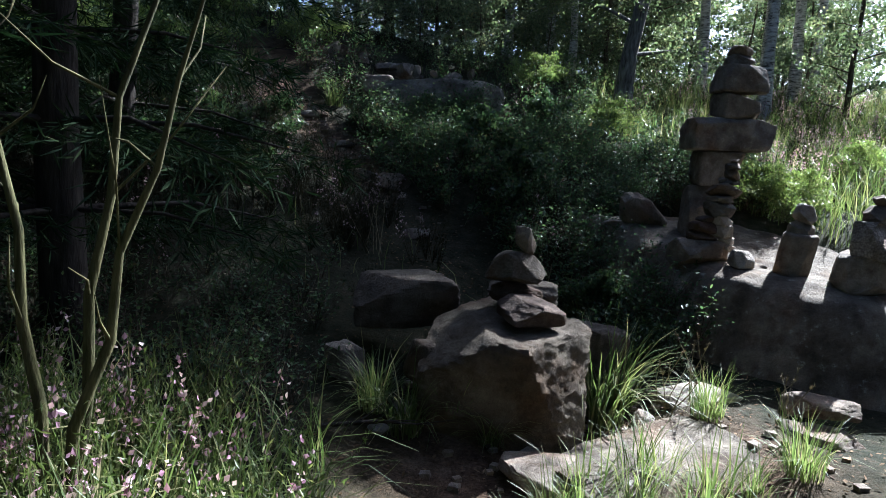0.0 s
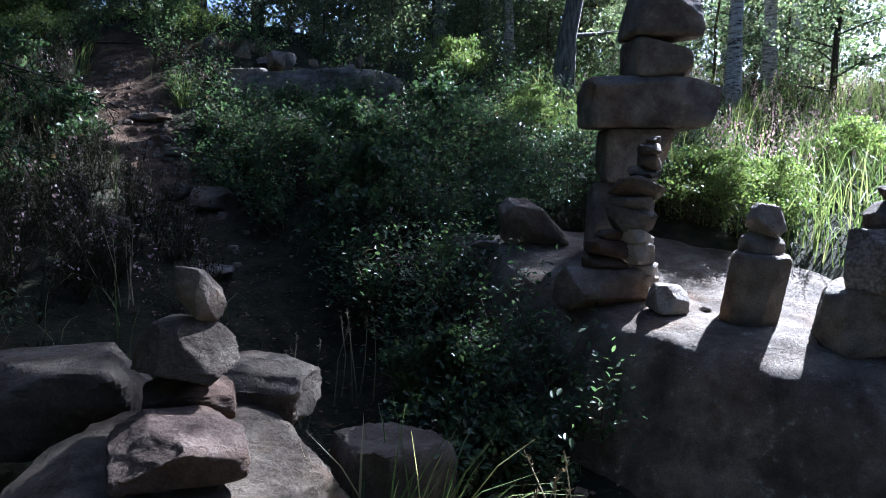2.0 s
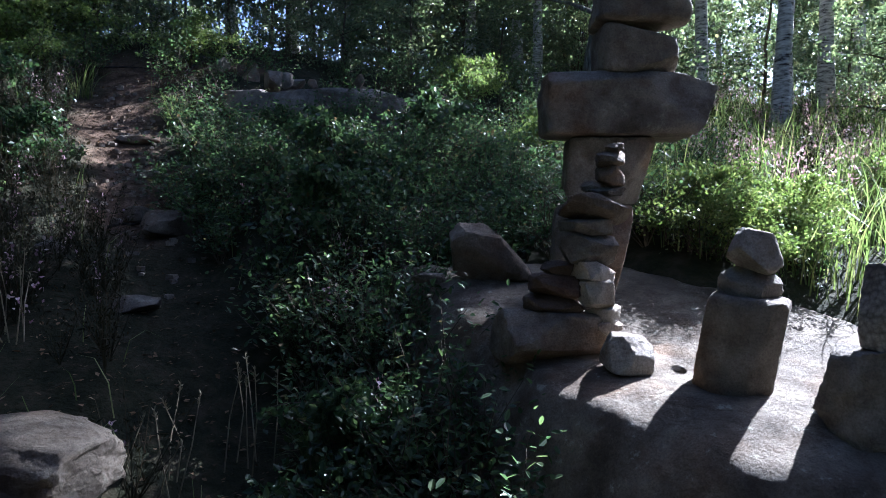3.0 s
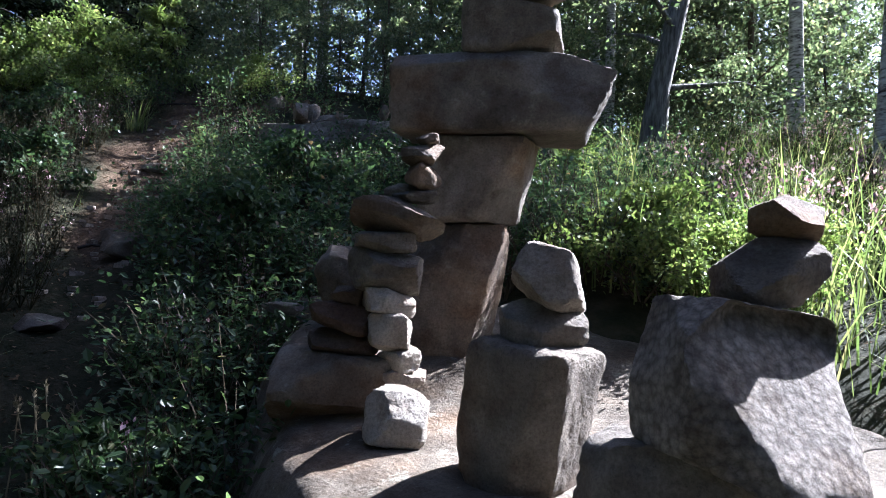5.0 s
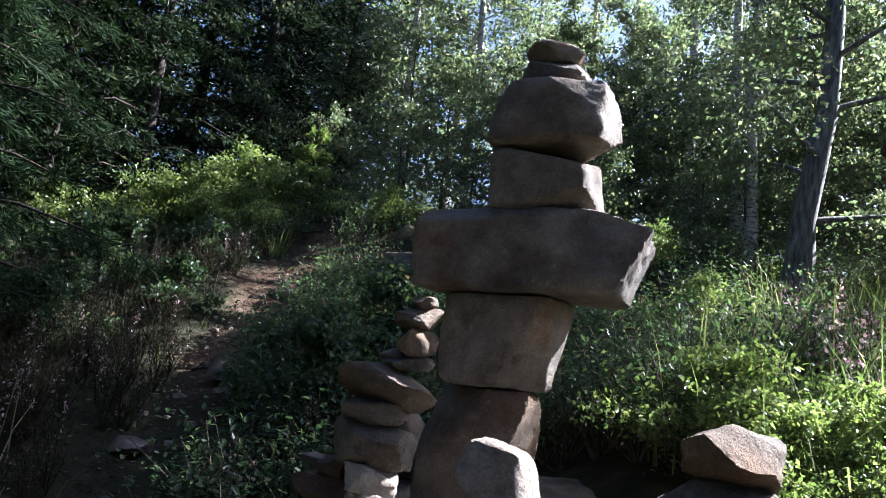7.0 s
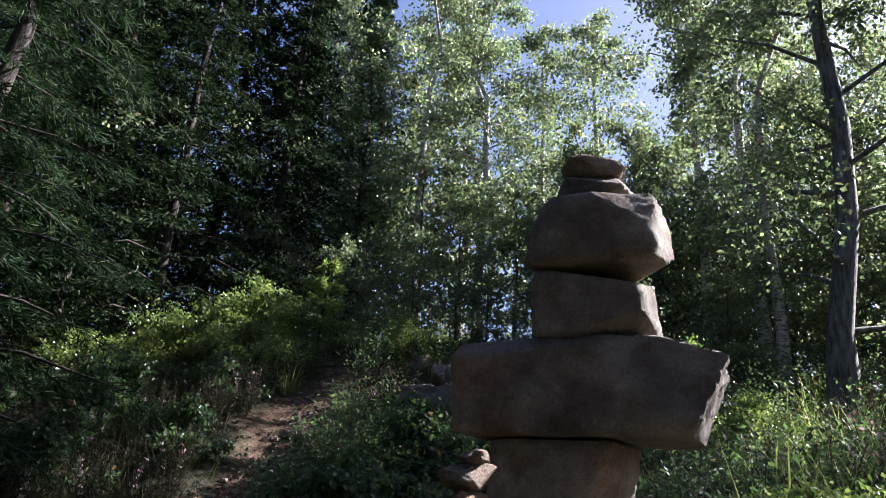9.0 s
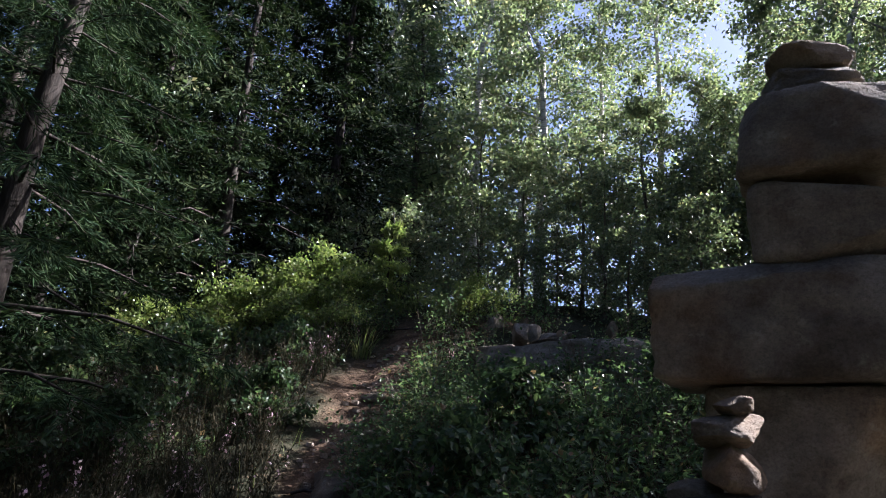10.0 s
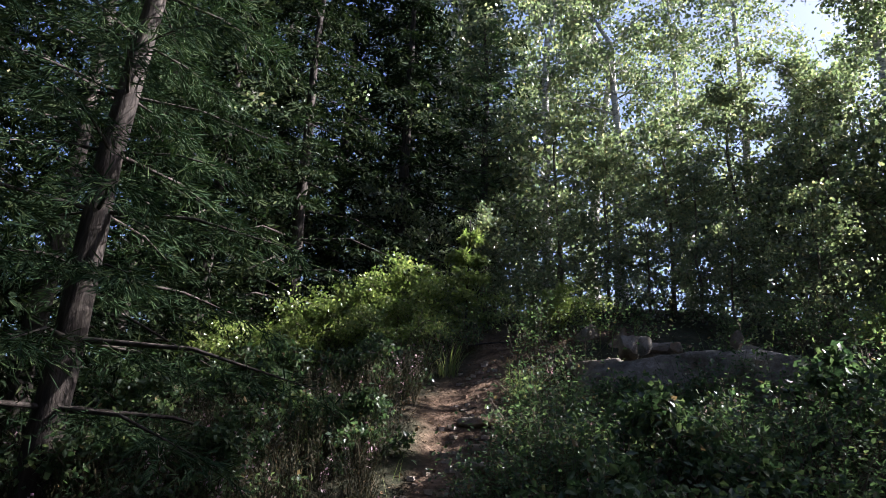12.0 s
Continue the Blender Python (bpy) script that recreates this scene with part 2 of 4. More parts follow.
def rock_mesh(name, size, seed, boxy=4.0, lumps=0.06, cuts=9, fine=16, material=ROCK, taper=0.0, shear=0.0, slant=0.0, back=0.0):
    """A broken stone that stands on z = 0: a rounded block, cut by flat breaks, with uneven faces and crisp edges."""
    rng = np.random.default_rng(seed)
    bm = bmesh.new()
    bmesh.ops.create_cube(bm, size=2.0)
    bmesh.ops.subdivide_edges(bm, edges=bm.edges[:], cuts=fine, use_grid_fill=True)
    lo, hi = (0.98, 1.3) if boxy > 9 else (0.84, 1.15) if boxy >= 6 else (0.68, 0.95)
    planes = []
    for _ in range(cuts):
        d = rng.normal(size=3)
        d /= np.linalg.norm(d)
        planes.append((Vector(d), rng.uniform(lo, hi)))
    off = Vector(rng.uniform(-50, 50, 3))
    for v in bm.verts:
        p = v.co.copy()
        p /= (abs(p.x) ** boxy + abs(p.y) ** boxy + abs(p.z) ** boxy) ** (1 / boxy)
        for d, k in planes:
            h = p.dot(d) - k
            if h > 0:
                p -= d * h
        n1 = noise.noise(p * 1.2 + off)
        n2 = noise.noise(p * 3.4 + off * 2)
        n3 = noise.noise(p * 8.5 + off * 3)
        n4 = noise.noise(p * 19 + off)
        v.co = p * (1 + lumps * (n1 + 0.6 * n2 + 0.5 * n3 + 0.35 * n4))
    low = [min(v.co[i] for v in bm.verts) for i in range(3)]
    high = [max(v.co[i] for v in bm.verts) for i in range(3)]
    for v in bm.verts:
        q = [2 * (v.co[i] - low[i]) / (high[i] - low[i]) - 1 for i in range(3)]
        t = 1 + taper * q[2]
        v.co = Vector((q[0] * t * size[0] / 2 + (shear + slant * max(q[0], 0)) * q[2] * size[2] / 2, q[1] * t * size[1] / 2 + back * max(-q[1], 0) * (q[2] + 1) / 2 * size[2], (q[2] + 1) * size[2] / 2))
    me = bpy.data.meshes.new(name)
    bm.to_mesh(me)
    bm.free()
    me.polygons.foreach_set("use_smooth", [True] * len(me.polygons))
    me.set_sharp_from_angle(angle=radians(28))
    me.materials.append(material)
    return me


# ---- ground ----
def smooth(e0, e1, x):
    t = np.clip((x - e0) / (e1 - e0), 0, 1)
    return t * t * (3 - 2 * t)


TRAIL = np.array([(0.2, -3.0), (0.6, 1.0), (0.95, 3.0), (0.9, 5.2), (-0.1, 6.4), (-0.9, 7.4), (-1.3, 8.2), (-1.75, 8.9), (-2.35, 9.7), (-2.5, 10.4), (-1.6, 11.2)])


def trail_distance(x, y):
    best = np.full(np.shape(x), 1e9)
    for a, b in zip(TRAIL[:-1], TRAIL[1:]):
        d = b - a
        s = np.clip(((x - a[0]) * d[0] + (y - a[1]) * d[1]) / (d @ d), 0, 1)
        best = np.minimum(best, np.hypot(x - a[0] - s * d[0], y - a[1] - s * d[1]))
    return best


def height(x, y):
    x, y = np.asarray(x, float), np.asarray(y, float)
    z = np.interp(y, (-40, 0, 3.5, 4.6, 6.0, 8.0, 9.5, 11.0, 14.0, 30.0, 120.0, 400.0), (-3.0, 0.08, 0.05, 0.2, 0.8, 1.5, 2.05, 2.75, 3.6, 5.2, 9.0, 12.0))
    left = smooth(0.5, -3.0, x)
    z = z + left * (0.35 * smooth(-1, 2, y) + 0.25 * smooth(9, 11, y))
    z = z - 0.45 * smooth(1.0, 3.5, x) * smooth(7.0, 11.0, y) * smooth(40, 14, y)
    z = z + 0.08 * smooth(1.4, 2.2, x) * smooth(4.2, 5.4, y) * smooth(8.5, 6.0, y)
    z = z + 0.22 * smooth(2.0, 2.8, x) * smooth(4.9, 5.8, y) * smooth(8.5, 6.5, y)
    z = z - 0.10 * smooth(0.7, 0.2, trail_distance(x, y))
    bumps = 0.07 * np.sin(1.7 * x + 0.6 * y) * np.cos(1.3 * y - 0.5 * x) + 0.035 * np.sin(4.1 * x + 1.2) * np.sin(3.7 * y + 0.4 * x) + 0.012 * np.sin(11 * x + 3 * y) * np.sin(9 * y)
    return z + bumps


def ground_point(x, y):
    return float(height(x, y))


def build_ground():
    s = np.linspace(-1, 1, 225)
    gx = 0.8 + 9 * s + 300 * np.sign(s) * np.abs(s) ** 7
    gy = 6.0 + 9 * s + 300 * np.sign(s) * np.abs(s) ** 7
    X, Y = np.meshgrid(gx, gy, indexing="ij")
    Z = height(X, Y)
    n = len(s)
    idx = np.arange(n * n).reshape(n, n)
    faces = np.stack([idx[:-1, :-1], idx[1:, :-1], idx[1:, 1:], idx[:-1, 1:]], -1).reshape(-1, 4)
    soup = Soup()
    soup.add(np.stack([X, Y, Z], -1).reshape(-1, 3), faces)
    me = soup.mesh("ground", GROUND, True)
    d = trail_distance(X, Y) + 0.18 * np.sin(3.1 * X + Y) * np.sin(2.7 * Y) + 0.08 * np.sin(9 * X) * np.sin(8 * Y + X)
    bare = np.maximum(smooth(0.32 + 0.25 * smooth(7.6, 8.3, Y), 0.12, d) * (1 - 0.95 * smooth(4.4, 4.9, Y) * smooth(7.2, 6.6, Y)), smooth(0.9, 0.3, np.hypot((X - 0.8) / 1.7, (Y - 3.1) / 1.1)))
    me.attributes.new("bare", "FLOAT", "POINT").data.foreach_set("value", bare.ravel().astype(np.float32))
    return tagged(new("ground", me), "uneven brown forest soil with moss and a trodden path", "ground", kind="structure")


build_ground()

# ---- bedrock slab that carries the cairns ----
SLAB = ((1.2, 6.15), (1.72, 5.0), (2.08, 4.42), (2.52, 4.1), (3.4, 4.0), (4.6, 4.1), (4.8, 4.7), (2.45, 6.15))


def slab_top(x, y):
    return np.interp(y, (3.5, 4.06, 4.5, 4.8, 5.05, 5.4, 5.75, 6.2), (0.56, 0.665, 0.76, 0.785, 0.83, 0.925, 1.03, 1.12)) - 0.06 * smooth(2.6, 4.0, x)


def build_slab():
    gx, gy = np.linspace(0.7, 5.6, 150), np.linspace(3.5, 6.8, 120)
    X, Y = np.meshgrid(gx, gy, indexing="ij")
    inside = np.full(X.shape, 1e9)
    for (ax, ay), (bx, by) in zip(SLAB, SLAB[1:] + SLAB[:1]):
        ex, ey = bx - ax, by - ay
        k = math.hypot(ex, ey)
        inside = np.minimum(inside, (ex * (Y - ay) - ey * (X - ax)) / k)
    wob = np.array([noise.noise(Vector((x * 2.2, y * 2.2, 3.0))) for x, y in zip(X.ravel(), Y.ravel())]).reshape(X.shape)
    small = np.array([noise.noise(Vector((x * 9, y * 9, 8.0))) for x, y in zip(X.ravel(), Y.ravel())]).reshape(X.shape)
    inside = inside + 0.10 * wob + 0.02 * small
    Z = slab_top(X, Y) + 0.012 * wob + 0.008 * small - 1.3 * smooth(0.16, -0.45, inside) - 0.04 * smooth(0.4, 0.0, inside)
    n, k = X.shape
    idx = np.arange(n * k).reshape(n, k)
    keep = (inside > -0.5)
    faces = np.stack([idx[:-1, :-1], idx[1:, :-1], idx[1:, 1:], idx[:-1, 1:]], -1)[keep[:-1, :-1] & keep[1:, 1:]].reshape(-1, 4)
    soup = Soup()
    soup.add(np.stack([X, Y, Z], -1).reshape(-1, 3), faces)
    return tagged(new("bedrock_slab", soup.mesh("bedrock_slab", ROCK_SLAB, True)), "broad weathered grey bedrock slab carrying stone cairns", "rock")


build_slab()


# ---- cairns ----
def cairn(name, x, y, z, label, stones, turn=0.0):
    """An Empty at the base with its stones: (u, v, bottom, (width, depth, height), tilt, spin, seed, boxy, material, taper, shear, slant and, where its front slopes back, that slope)."""
    base = new(name)
    base.matrix_world = pose(x, y, z, 0, 0, turn)
    tagged(base, label, "cairn")
    for u, v, low, size, tilt, spin, seed, boxy, mat, taper, shear, slant, *back in stones:
        me = rock_mesh("stone", size, seed, boxy, 0.035 if boxy > 8 else 0.06, 5 if boxy > 8 else 9, 20 if max(size) > 0.2 else 14, mat, taper, shear, slant, sum(back))
        part("stone", me, base, "", pose(u, v, low, 0, tilt, spin))
    return base


P, D, C = ROCK_PALE, ROCK, ROCK_COARSE
cairn("figure_cairn", 2.25, 5.50, 0.93, "tall human-shaped cairn of grey stone blocks with a crossbar", (
    (-0.055, 0.0, -0.04, (0.305, 0.26, 0.475), 0, 2, 11, 16.0, D, 0.09, 0.11, 0.0),
    (0.01, 0.0, 0.425, (0.345, 0.27, 0.285), 0, 1, 12, 16.0, D, 0.06, 0.10, 0.0),
    (0.075, -0.02, 0.705, (0.70, 0.32, 0.265), 0, 8, 13, 16.0, D, 0.01, 0.0, 0.42),
    (0.115, -0.02, 0.955, (0.32, 0.28, 0.215), -1, 6, 14, 9.0, D, -0.05, -0.08, 0.0),
    (0.13, -0.02, 1.16, (0.365, 0.29, 0.225), 1, 4, 19, 11.0, D, -0.08, 0.0, 0.0),
    (0.115, -0.02, 1.37, (0.22, 0.20, 0.10), -3, 10, 16, 4.5, D, 0.0, 0.0, 0.0),
    (0.10, -0.02, 1.455, (0.19, 0.17, 0.075), 5, 30, 17, 4.0, D, 0.0, 0.0, 0.0),
), -3)
cairn("pebble_cairn", 2.2, 5.05, 0.80, "slender tower of many small balanced stones", (
    (-0.20, 0.06, -0.035, (0.37, 0.32, 0.205), 1, 5, 21, 9.0, D, -0.04, 0.0, 0.0),
    (-0.185, 0.03, 0.155, (0.185, 0.18, 0.075), -3, 20, 22, 5.6, ROCK_RUST, 0.0, 0.0, 0.0),
    (-0.19, 0.03, 0.218, (0.18, 0.17, 0.085), 5, -10, 23, 6.1, ROCK_RUST, 0.0, 0.0, 0.0),
    (-0.012, -0.03, 0.085, (0.115, 0.14, 0.062), 6, 0, 24, 5.6, P, 0.0, 0.0, 0.0),
    (-0.017, -0.03, 0.137, (0.098, 0.12, 0.06), -10, 40, 25, 5.6, P, 0.0, 0.0, 0.0),
    (-0.047, -0.04, 0.186, (0.122, 0.12, 0.105), -6, 12, 26, 7.0, P, 0.0, 0.0, 0.0),
    (-0.175, 0.02, 0.29, (0.105, 0.11, 0.06), 0, 0, 27, 5.0, ROCK_RUST, 0.0, 0.0, 0.0),
    (-0.073, -0.03, 0.278, (0.14, 0.13, 0.075), 10, 25, 28, 6.5, P, 0.0, 0.0, 0.0),
    (-0.083, 0.0, 0.335, (0.205, 0.18, 0.12), 4, -8, 29, 8.0, D, 0.0, 0.0, 0.0),
    (-0.081, 0.0, 0.442, (0.165, 0.15, 0.062), -3, 10, 30, 6.6, D, 0.0, 0.0, 0.0),
    (-0.056, 0.0, 0.488, (0.262, 0.19, 0.105), 9, -6, 31, 5.6, D, 0.0, 0.0, 0.0),
    (-0.005, 0.0, 0.582, (0.128, 0.12, 0.038), -2, 14, 32, 6.6, D, 0.0, 0.0, 0.0),
    (-0.05, 0.02, 0.60, (0.07, 0.08, 0.04), 0, 50, 36, 5.0, D, 0.0, 0.0, 0.0),
    (0.004, 0.0, 0.616, (0.112, 0.115, 0.08), 8, 30, 33, 5.2, D, 0.0, 0.0, 0.0),
    (0.011, 0.0, 0.69, (0.108, 0.105, 0.058), -5, -20, 34, 4.8, D, 0.0, 0.0, 0.0),
    (0.017, 0.0, 0.743, (0.066, 0.07, 0.034), 0, 0, 35, 4.6, D, 0.0, 0.0, 0.0),
), 15)
cairn("block_cairn", 2.565, 4.73, 0.77, "short cairn of an upright block with two capping stones", (
    (-0.01, 0.0, -0.05, (0.235, 0.2, 0.36), 4, -38, 41, 12.0, D, 0.02, 0.08, 0.0),
    (0.03, 0.0, 0.29, (0.168, 0.15, 0.105), -3, 20, 42, 5.5, D, 0.0, 0.0, 0.0),
    (0.02, 0.0, 0.375, (0.148, 0.13, 0.135), 12, -10, 43, 6.0, D, -0.28, -0.15, 0.0),
), 12)
cairn("boulder_cairn", 2.95, 4.48, 0.735, "cairn of a large angular pale boulder with two capping stones", (
    (-0.05, 0.03, -0.05, (0.40, 0.34, 0.30), -4, 12, 51, 7.0, D, -0.06, 0.0, 0.0),
    (-0.02, -0.07, 0.19, (0.29, 0.28, 0.27), 6, 22, 58, 12.0, C, 0.06, 0.0, 0.0, 0.72),
    (0.045, 0.03, 0.45, (0.168, 0.15, 0.118), -3, 10, 53, 5.0, D, 0.0, 0.0, 0.0),
    (0.062, 0.03, 0.557, (0.116, 0.11, 0.082), 4, -20, 54, 4.6, D, 0.0, 0.0, 0.0),
), 12)


def loose_stone(x, y, z, size, seed, label, tilt=0, spin=0, boxy=4.0, mat=ROCK, lean=0, name="stone_block", taper=0.0, shear=0.0, fine=16, lumps=0.06):
    ob = new(name, rock_mesh(name, size, seed, boxy, lumps, 10, fine, mat, taper, shear))
    ob.matrix_world = pose(x, y, z, lean, tilt, spin)
    return tagged(ob, label, "stone")


loose_stone(2.24, 4.84, 0.785, (0.158, 0.15, 0.135), 61, "pale squared stone lying before a tower of pebbles", 2, 15, 6.0, P)
loose_stone(1.74, 5.74, 1.0, (0.30, 0.2, 0.27), 62, "wedge-shaped grey stone standing on the bedrock", 0, 10, 7.0, D, 0, "stone_block", -0.35, -0.5)
loose_stone(1.5, 5.62, 0.99, (0.16, 0.12, 0.05), 63, "small flat stone on the bedrock", 0, 20, 3.5)
loose_stone(2.42, 4.86, 0.785, (0.05, 0.04, 0.03), 64, "small dark pebble on the bedrock", 0, 0, 3.0)

# boulder with a small cairn beside the path
loose_stone(0.43, 3.85, -0.04, (0.93, 1.0, 0.68), 71, "large brown boulder beside the path", 3, -10, 12.0, ROCK_BROWN, 5, "boulder", 0.02, 0.0, 34, 0.05)
loose_stone(0.53, 3.63, 0.635, (0.34, 0.26, 0.12), 72, "broken reddish slab of stone lying on the boulder", 3, 24, 8.0, ROCK_RUST, 8)
loose_stone(0.57, 4.22, 0.58, (0.45, 0.3, 0.17), 75, "flat broken stone lying on the boulder", 3, -10, 12.0, ROCK_BROWN, 3)
loose_stone(-0.15, 4.30, 0.42, (0.68, 0.42, 0.33), 73, "dark thick plank-shaped stone with a flat top", -2, -3, 14.0, ROCK_BROWN)
loose_stone(-0.04, 3.62, 0.26, (0.2, 0.2, 0.24), 74, "pale stone chip leaning on the boulder", 12, 30, 6.0, ROCK_BROWN)
cairn("tip_cairn", 0.48, 3.87, 0.68, "small cairn with a pointed pale stone on top", (
    (0.0, 0.0, 0.0, (0.26, 0.24, 0.12), 0, 10, 81, 7.0, ROCK_RUST, 0.0, 0.0, 0.0),
    (0.0, 0.0, 0.11, (0.31, 0.25, 0.19), 0, -8, 82, 4.2, ROCK_BROWN, -0.3, 0.0, 0.0),
    (0.03, 0.0, 0.285, (0.14, 0.12, 0.155), 10, 30, 83, 5.0, D, 0.14, -0.2, 0.0),
), 10)

# stones round the foot of the slab
loose_stone(1.62, 3.92, 0.05, (0.50, 0.34, 0.16), 91, "flat pale stone in front of the bedrock", -3, 15, 5.0, P)
loose_stone(1.02, 4.26, 0.05, (0.4, 0.36, 0.42), 92, "upright brown rock beside the boulder", 6, 30, 9.0, ROCK_BROWN)
loose_stone(2.15, 3.5, 0.0, (0.5, 0.34, 0.14), 93, "dark flat rock by the bedrock", 5, 10, 5.0)
loose_stone(2.22, 3.66, 0.13, (0.4, 0.28, 0.12), 94, "dark flat rock by the bedrock", -4, -14, 5.0)
loose_stone(-0.5, 3.9, 0.18, (0.24, 0.18, 0.22), 95, "squarish grey stone in the hollow", 0, 10, 5.0)

loose_stone(1.12, 3.12, -0.03, (1.15, 0.75, 0.17), 96, "broad flat rock set in the trodden ground", -2, 25, 7.0, ROCK_SLAB, 2, "flat_rock", 0.0, 0.0, 24)
loose_stone(0.55, 3.05, -0.03, (0.45, 0.35, 0.13), 97, "flat pale rock set in the trodden ground", 3, -15, 7.0, P)

# ledge on the slope
loose_stone(0.02, 9.5, 1.84, (1.85, 0.9, 0.70), 101, "long low weathered rock ledge on the slope", 1, 4, 4.0, ROCK, 0, "rock_ledge", 0.0, 0.0, 30)

# ---- low plants ----
def unit(v):
    return v / (np.linalg.norm(v, axis=-1, keepdims=True) + 1e-9)


def cover_points(rng, count, box, keep):
    """Random places in a box of the plan that the test keeps, with the ground's height."""
    x, y = rng.uniform(box[0], box[1], count), rng.uniform(box[2], box[3], count)
    ok = keep(x, y)
    x, y = x[ok], y[ok]
    return np.stack([x, y, height(x, y)], 1)


def in_slab(x, y, grow=0.1):
    inside = np.full(np.shape(x), 1e9)
    for (ax, ay), (bx, by) in zip(SLAB, SLAB[1:] + SLAB[:1]):
        ex, ey = bx - ax, by - ay
        inside = np.minimum(inside, (ex * (y - ay) - ey * (x - ax)) / math.hypot(ex, ey))
    return inside > -grow


def walkway(x, y):
    """The strip in which the walker's body goes, and the open hollow round it."""
    line = np.array([(-0.05, 0.0), (0.5, 1.0), (1.17, 1.95), (1.8, 2.6), (2.7, 3.3), (3.1, 3.6), (2.4, 3.8), (1.95, 3.97)])
    best = np.full(np.shape(x), 1e9)
    for a, b in zip(line[:-1], line[1:]):
        d = b - a
        s = np.clip(((x - a[0]) * d[0] + (y - a[1]) * d[1]) / (d @ d), 0, 1)
        best = np.minimum(best, np.hypot(x - a[0] - s * d[0], y - a[1] - s * d[1]))
    return best


BOULDERS = ((0.43, 3.9, 0.6), (-0.17, 4.28, 0.4), (-0.5, 9.65, 0.5), (0.0, 9.65, 0.5), (0.5, 9.65, 0.5), (1.62, 3.92, 0.3))


def free(x, y, trail=0.3):
    ok = (trail_distance(x, y) > trail + 0.22 * smooth(7.4, 8.2, y) * smooth(10.0, 9.2, y)) & ~in_slab(x, y, -0.05) & (walkway(x, y) > 0.45)
    for bx, by, r in BOULDERS:
        ok &= np.hypot(x - bx, y - by) > r
    return ok


def bilberry(rng, roots, tall, leaf, per, wood, green, near=False):
    """Bushy dwarf shrubs: forked stems set with small oval leaves."""
    for root in roots:
        clump = 0.5 + 0.5 * noise.noise(Vector((root[0] * 1.1, root[1] * 1.1, 4.0))) * 1.8
        if clump < 0.18:
            continue
        h = tall * rng.uniform(0.65, 1.2) * min(1.7, 0.45 + 1.15 * clump)
        stems = 7
        tips = root + np.stack([rng.normal(0, 0.32 * h, stems), rng.normal(0, 0.32 * h, stems), rng.uniform(0.6, 1.0, stems) * h], 1)
        for tip in tips:
            mid = root + (tip - root) * 0.5 + rng.normal(0, 0.03, 3)
            wood.tube([root - [0, 0, 0.02], mid, tip], [0.004, 0.003, 0.0012], 3)
        k = per
        pick = rng.integers(0, stems, k)
        s = rng.uniform(0.3, 1.05, k)[:, None]
        base = root + (tips[pick] - root) * s + rng.normal(0, 0.055 * tall / 0.4, (k, 3)) * s
        base[:, 2] = np.maximum(base[:, 2], root[2] + 0.02)
        way = unit(tips[pick] - root) * 0.3 + rng.normal(0, 1, (k, 3))
        way[:, 2] = way[:, 2] * 0.5 + 0.25
        up = np.array([0, 0, 1.0]) + rng.normal(0, 0.35, (k, 3))
        lay = green.ovals if near else green.leaves
        lay(base, way, up, leaf * rng.uniform(0.7, 1.3, k), leaf * 0.6 * rng.uniform(0.8, 1.2, k))


def heather(rng, roots, tall, green, bloom, flowers=0.6):
    """Heather: many thin upright twigs with scale leaves, the top third in flower."""
    for root in roots:
        k = rng.integers(7, 12)
        lean = np.stack([rng.normal(0, 0.28, k), rng.normal(0, 0.28, k), np.ones(k)], 1)
        h = tall * rng.uniform(0.55, 1.15, k)
        tips = root + unit(lean) * h[:, None]
        for tip, hh in zip(tips, h):
            n = max(8, int(hh * 60))
            s = np.sort(rng.uniform(0.15, 1.0, n))[:, None]
            base = root + (tip - root) * s + rng.normal(0, 0.012, (n, 3))
            way = unit(tip - root) * 0.9 + rng.normal(0, 0.8, (n, 3))
            size = rng.uniform(0.012, 0.026, n)
            top = (s[:, 0] > 0.55) & (rng.random() < flowers)
            green.leaves(base[~top], way[~top], rng.normal(0, 1, (int((~top).sum()), 3)), size[~top] * 1.4, size[~top] * 0.35)
            m = int(top.sum())
            bloom.leaves(base[top], way[top], rng.normal(0, 1, (m, 3)), size[top] * 1.15, size[top] * 0.8)
            green.tube([root, (root + tip) / 2 + rng.normal(0, 0.008, 3), tip], [0.003, 0.002, 0.001], 3)


def tuft_mesh(name, seed, count, length, width, spread, droop=1.6):
    rng = np.random.default_rng(seed)
    ang = rng.uniform(0, 2 * np.pi, count)
    r = spread * np.sqrt(rng.random(count))
    base = np.stack([r * np.cos(ang), r * np.sin(ang), np.full(count, -0.02)], 1)
    out = ang + rng.normal(0, 0.5, count)
    way = np.stack([np.cos(out), np.sin(out), np.zeros(count)], 1)
    soup = Soup()
    soup.blades(base, way, length * rng.uniform(0.45, 1.1, count), width * rng.uniform(0.6, 1.2, count), rng.uniform(0.25, droop, count))
    return soup.mesh(name, GRASS)


TUFTS = [tuft_mesh("grass_tuft", 200 + i, c, l, w, s, d) for i, (c, l, w, s, d) in enumerate(((120, 0.5, 0.009, 0.10, 1.9), (70, 0.34, 0.006, 0.08, 1.3), (160, 0.62, 0.008, 0.16, 1.5), (16, 0.62, 0.016, 0.09, 2.0)))]


def tuft(x, y, kind, scale, spin, label, z=None):
    ob = new("grass_tuft", TUFTS[kind])
    ob.matrix_world = pose(x, y, ground_point(x, y) if z is None else z, 0, 0, spin) @ Matrix.Scale(scale, 4)
    return tagged(ob, label, "grass", "grass tufts")


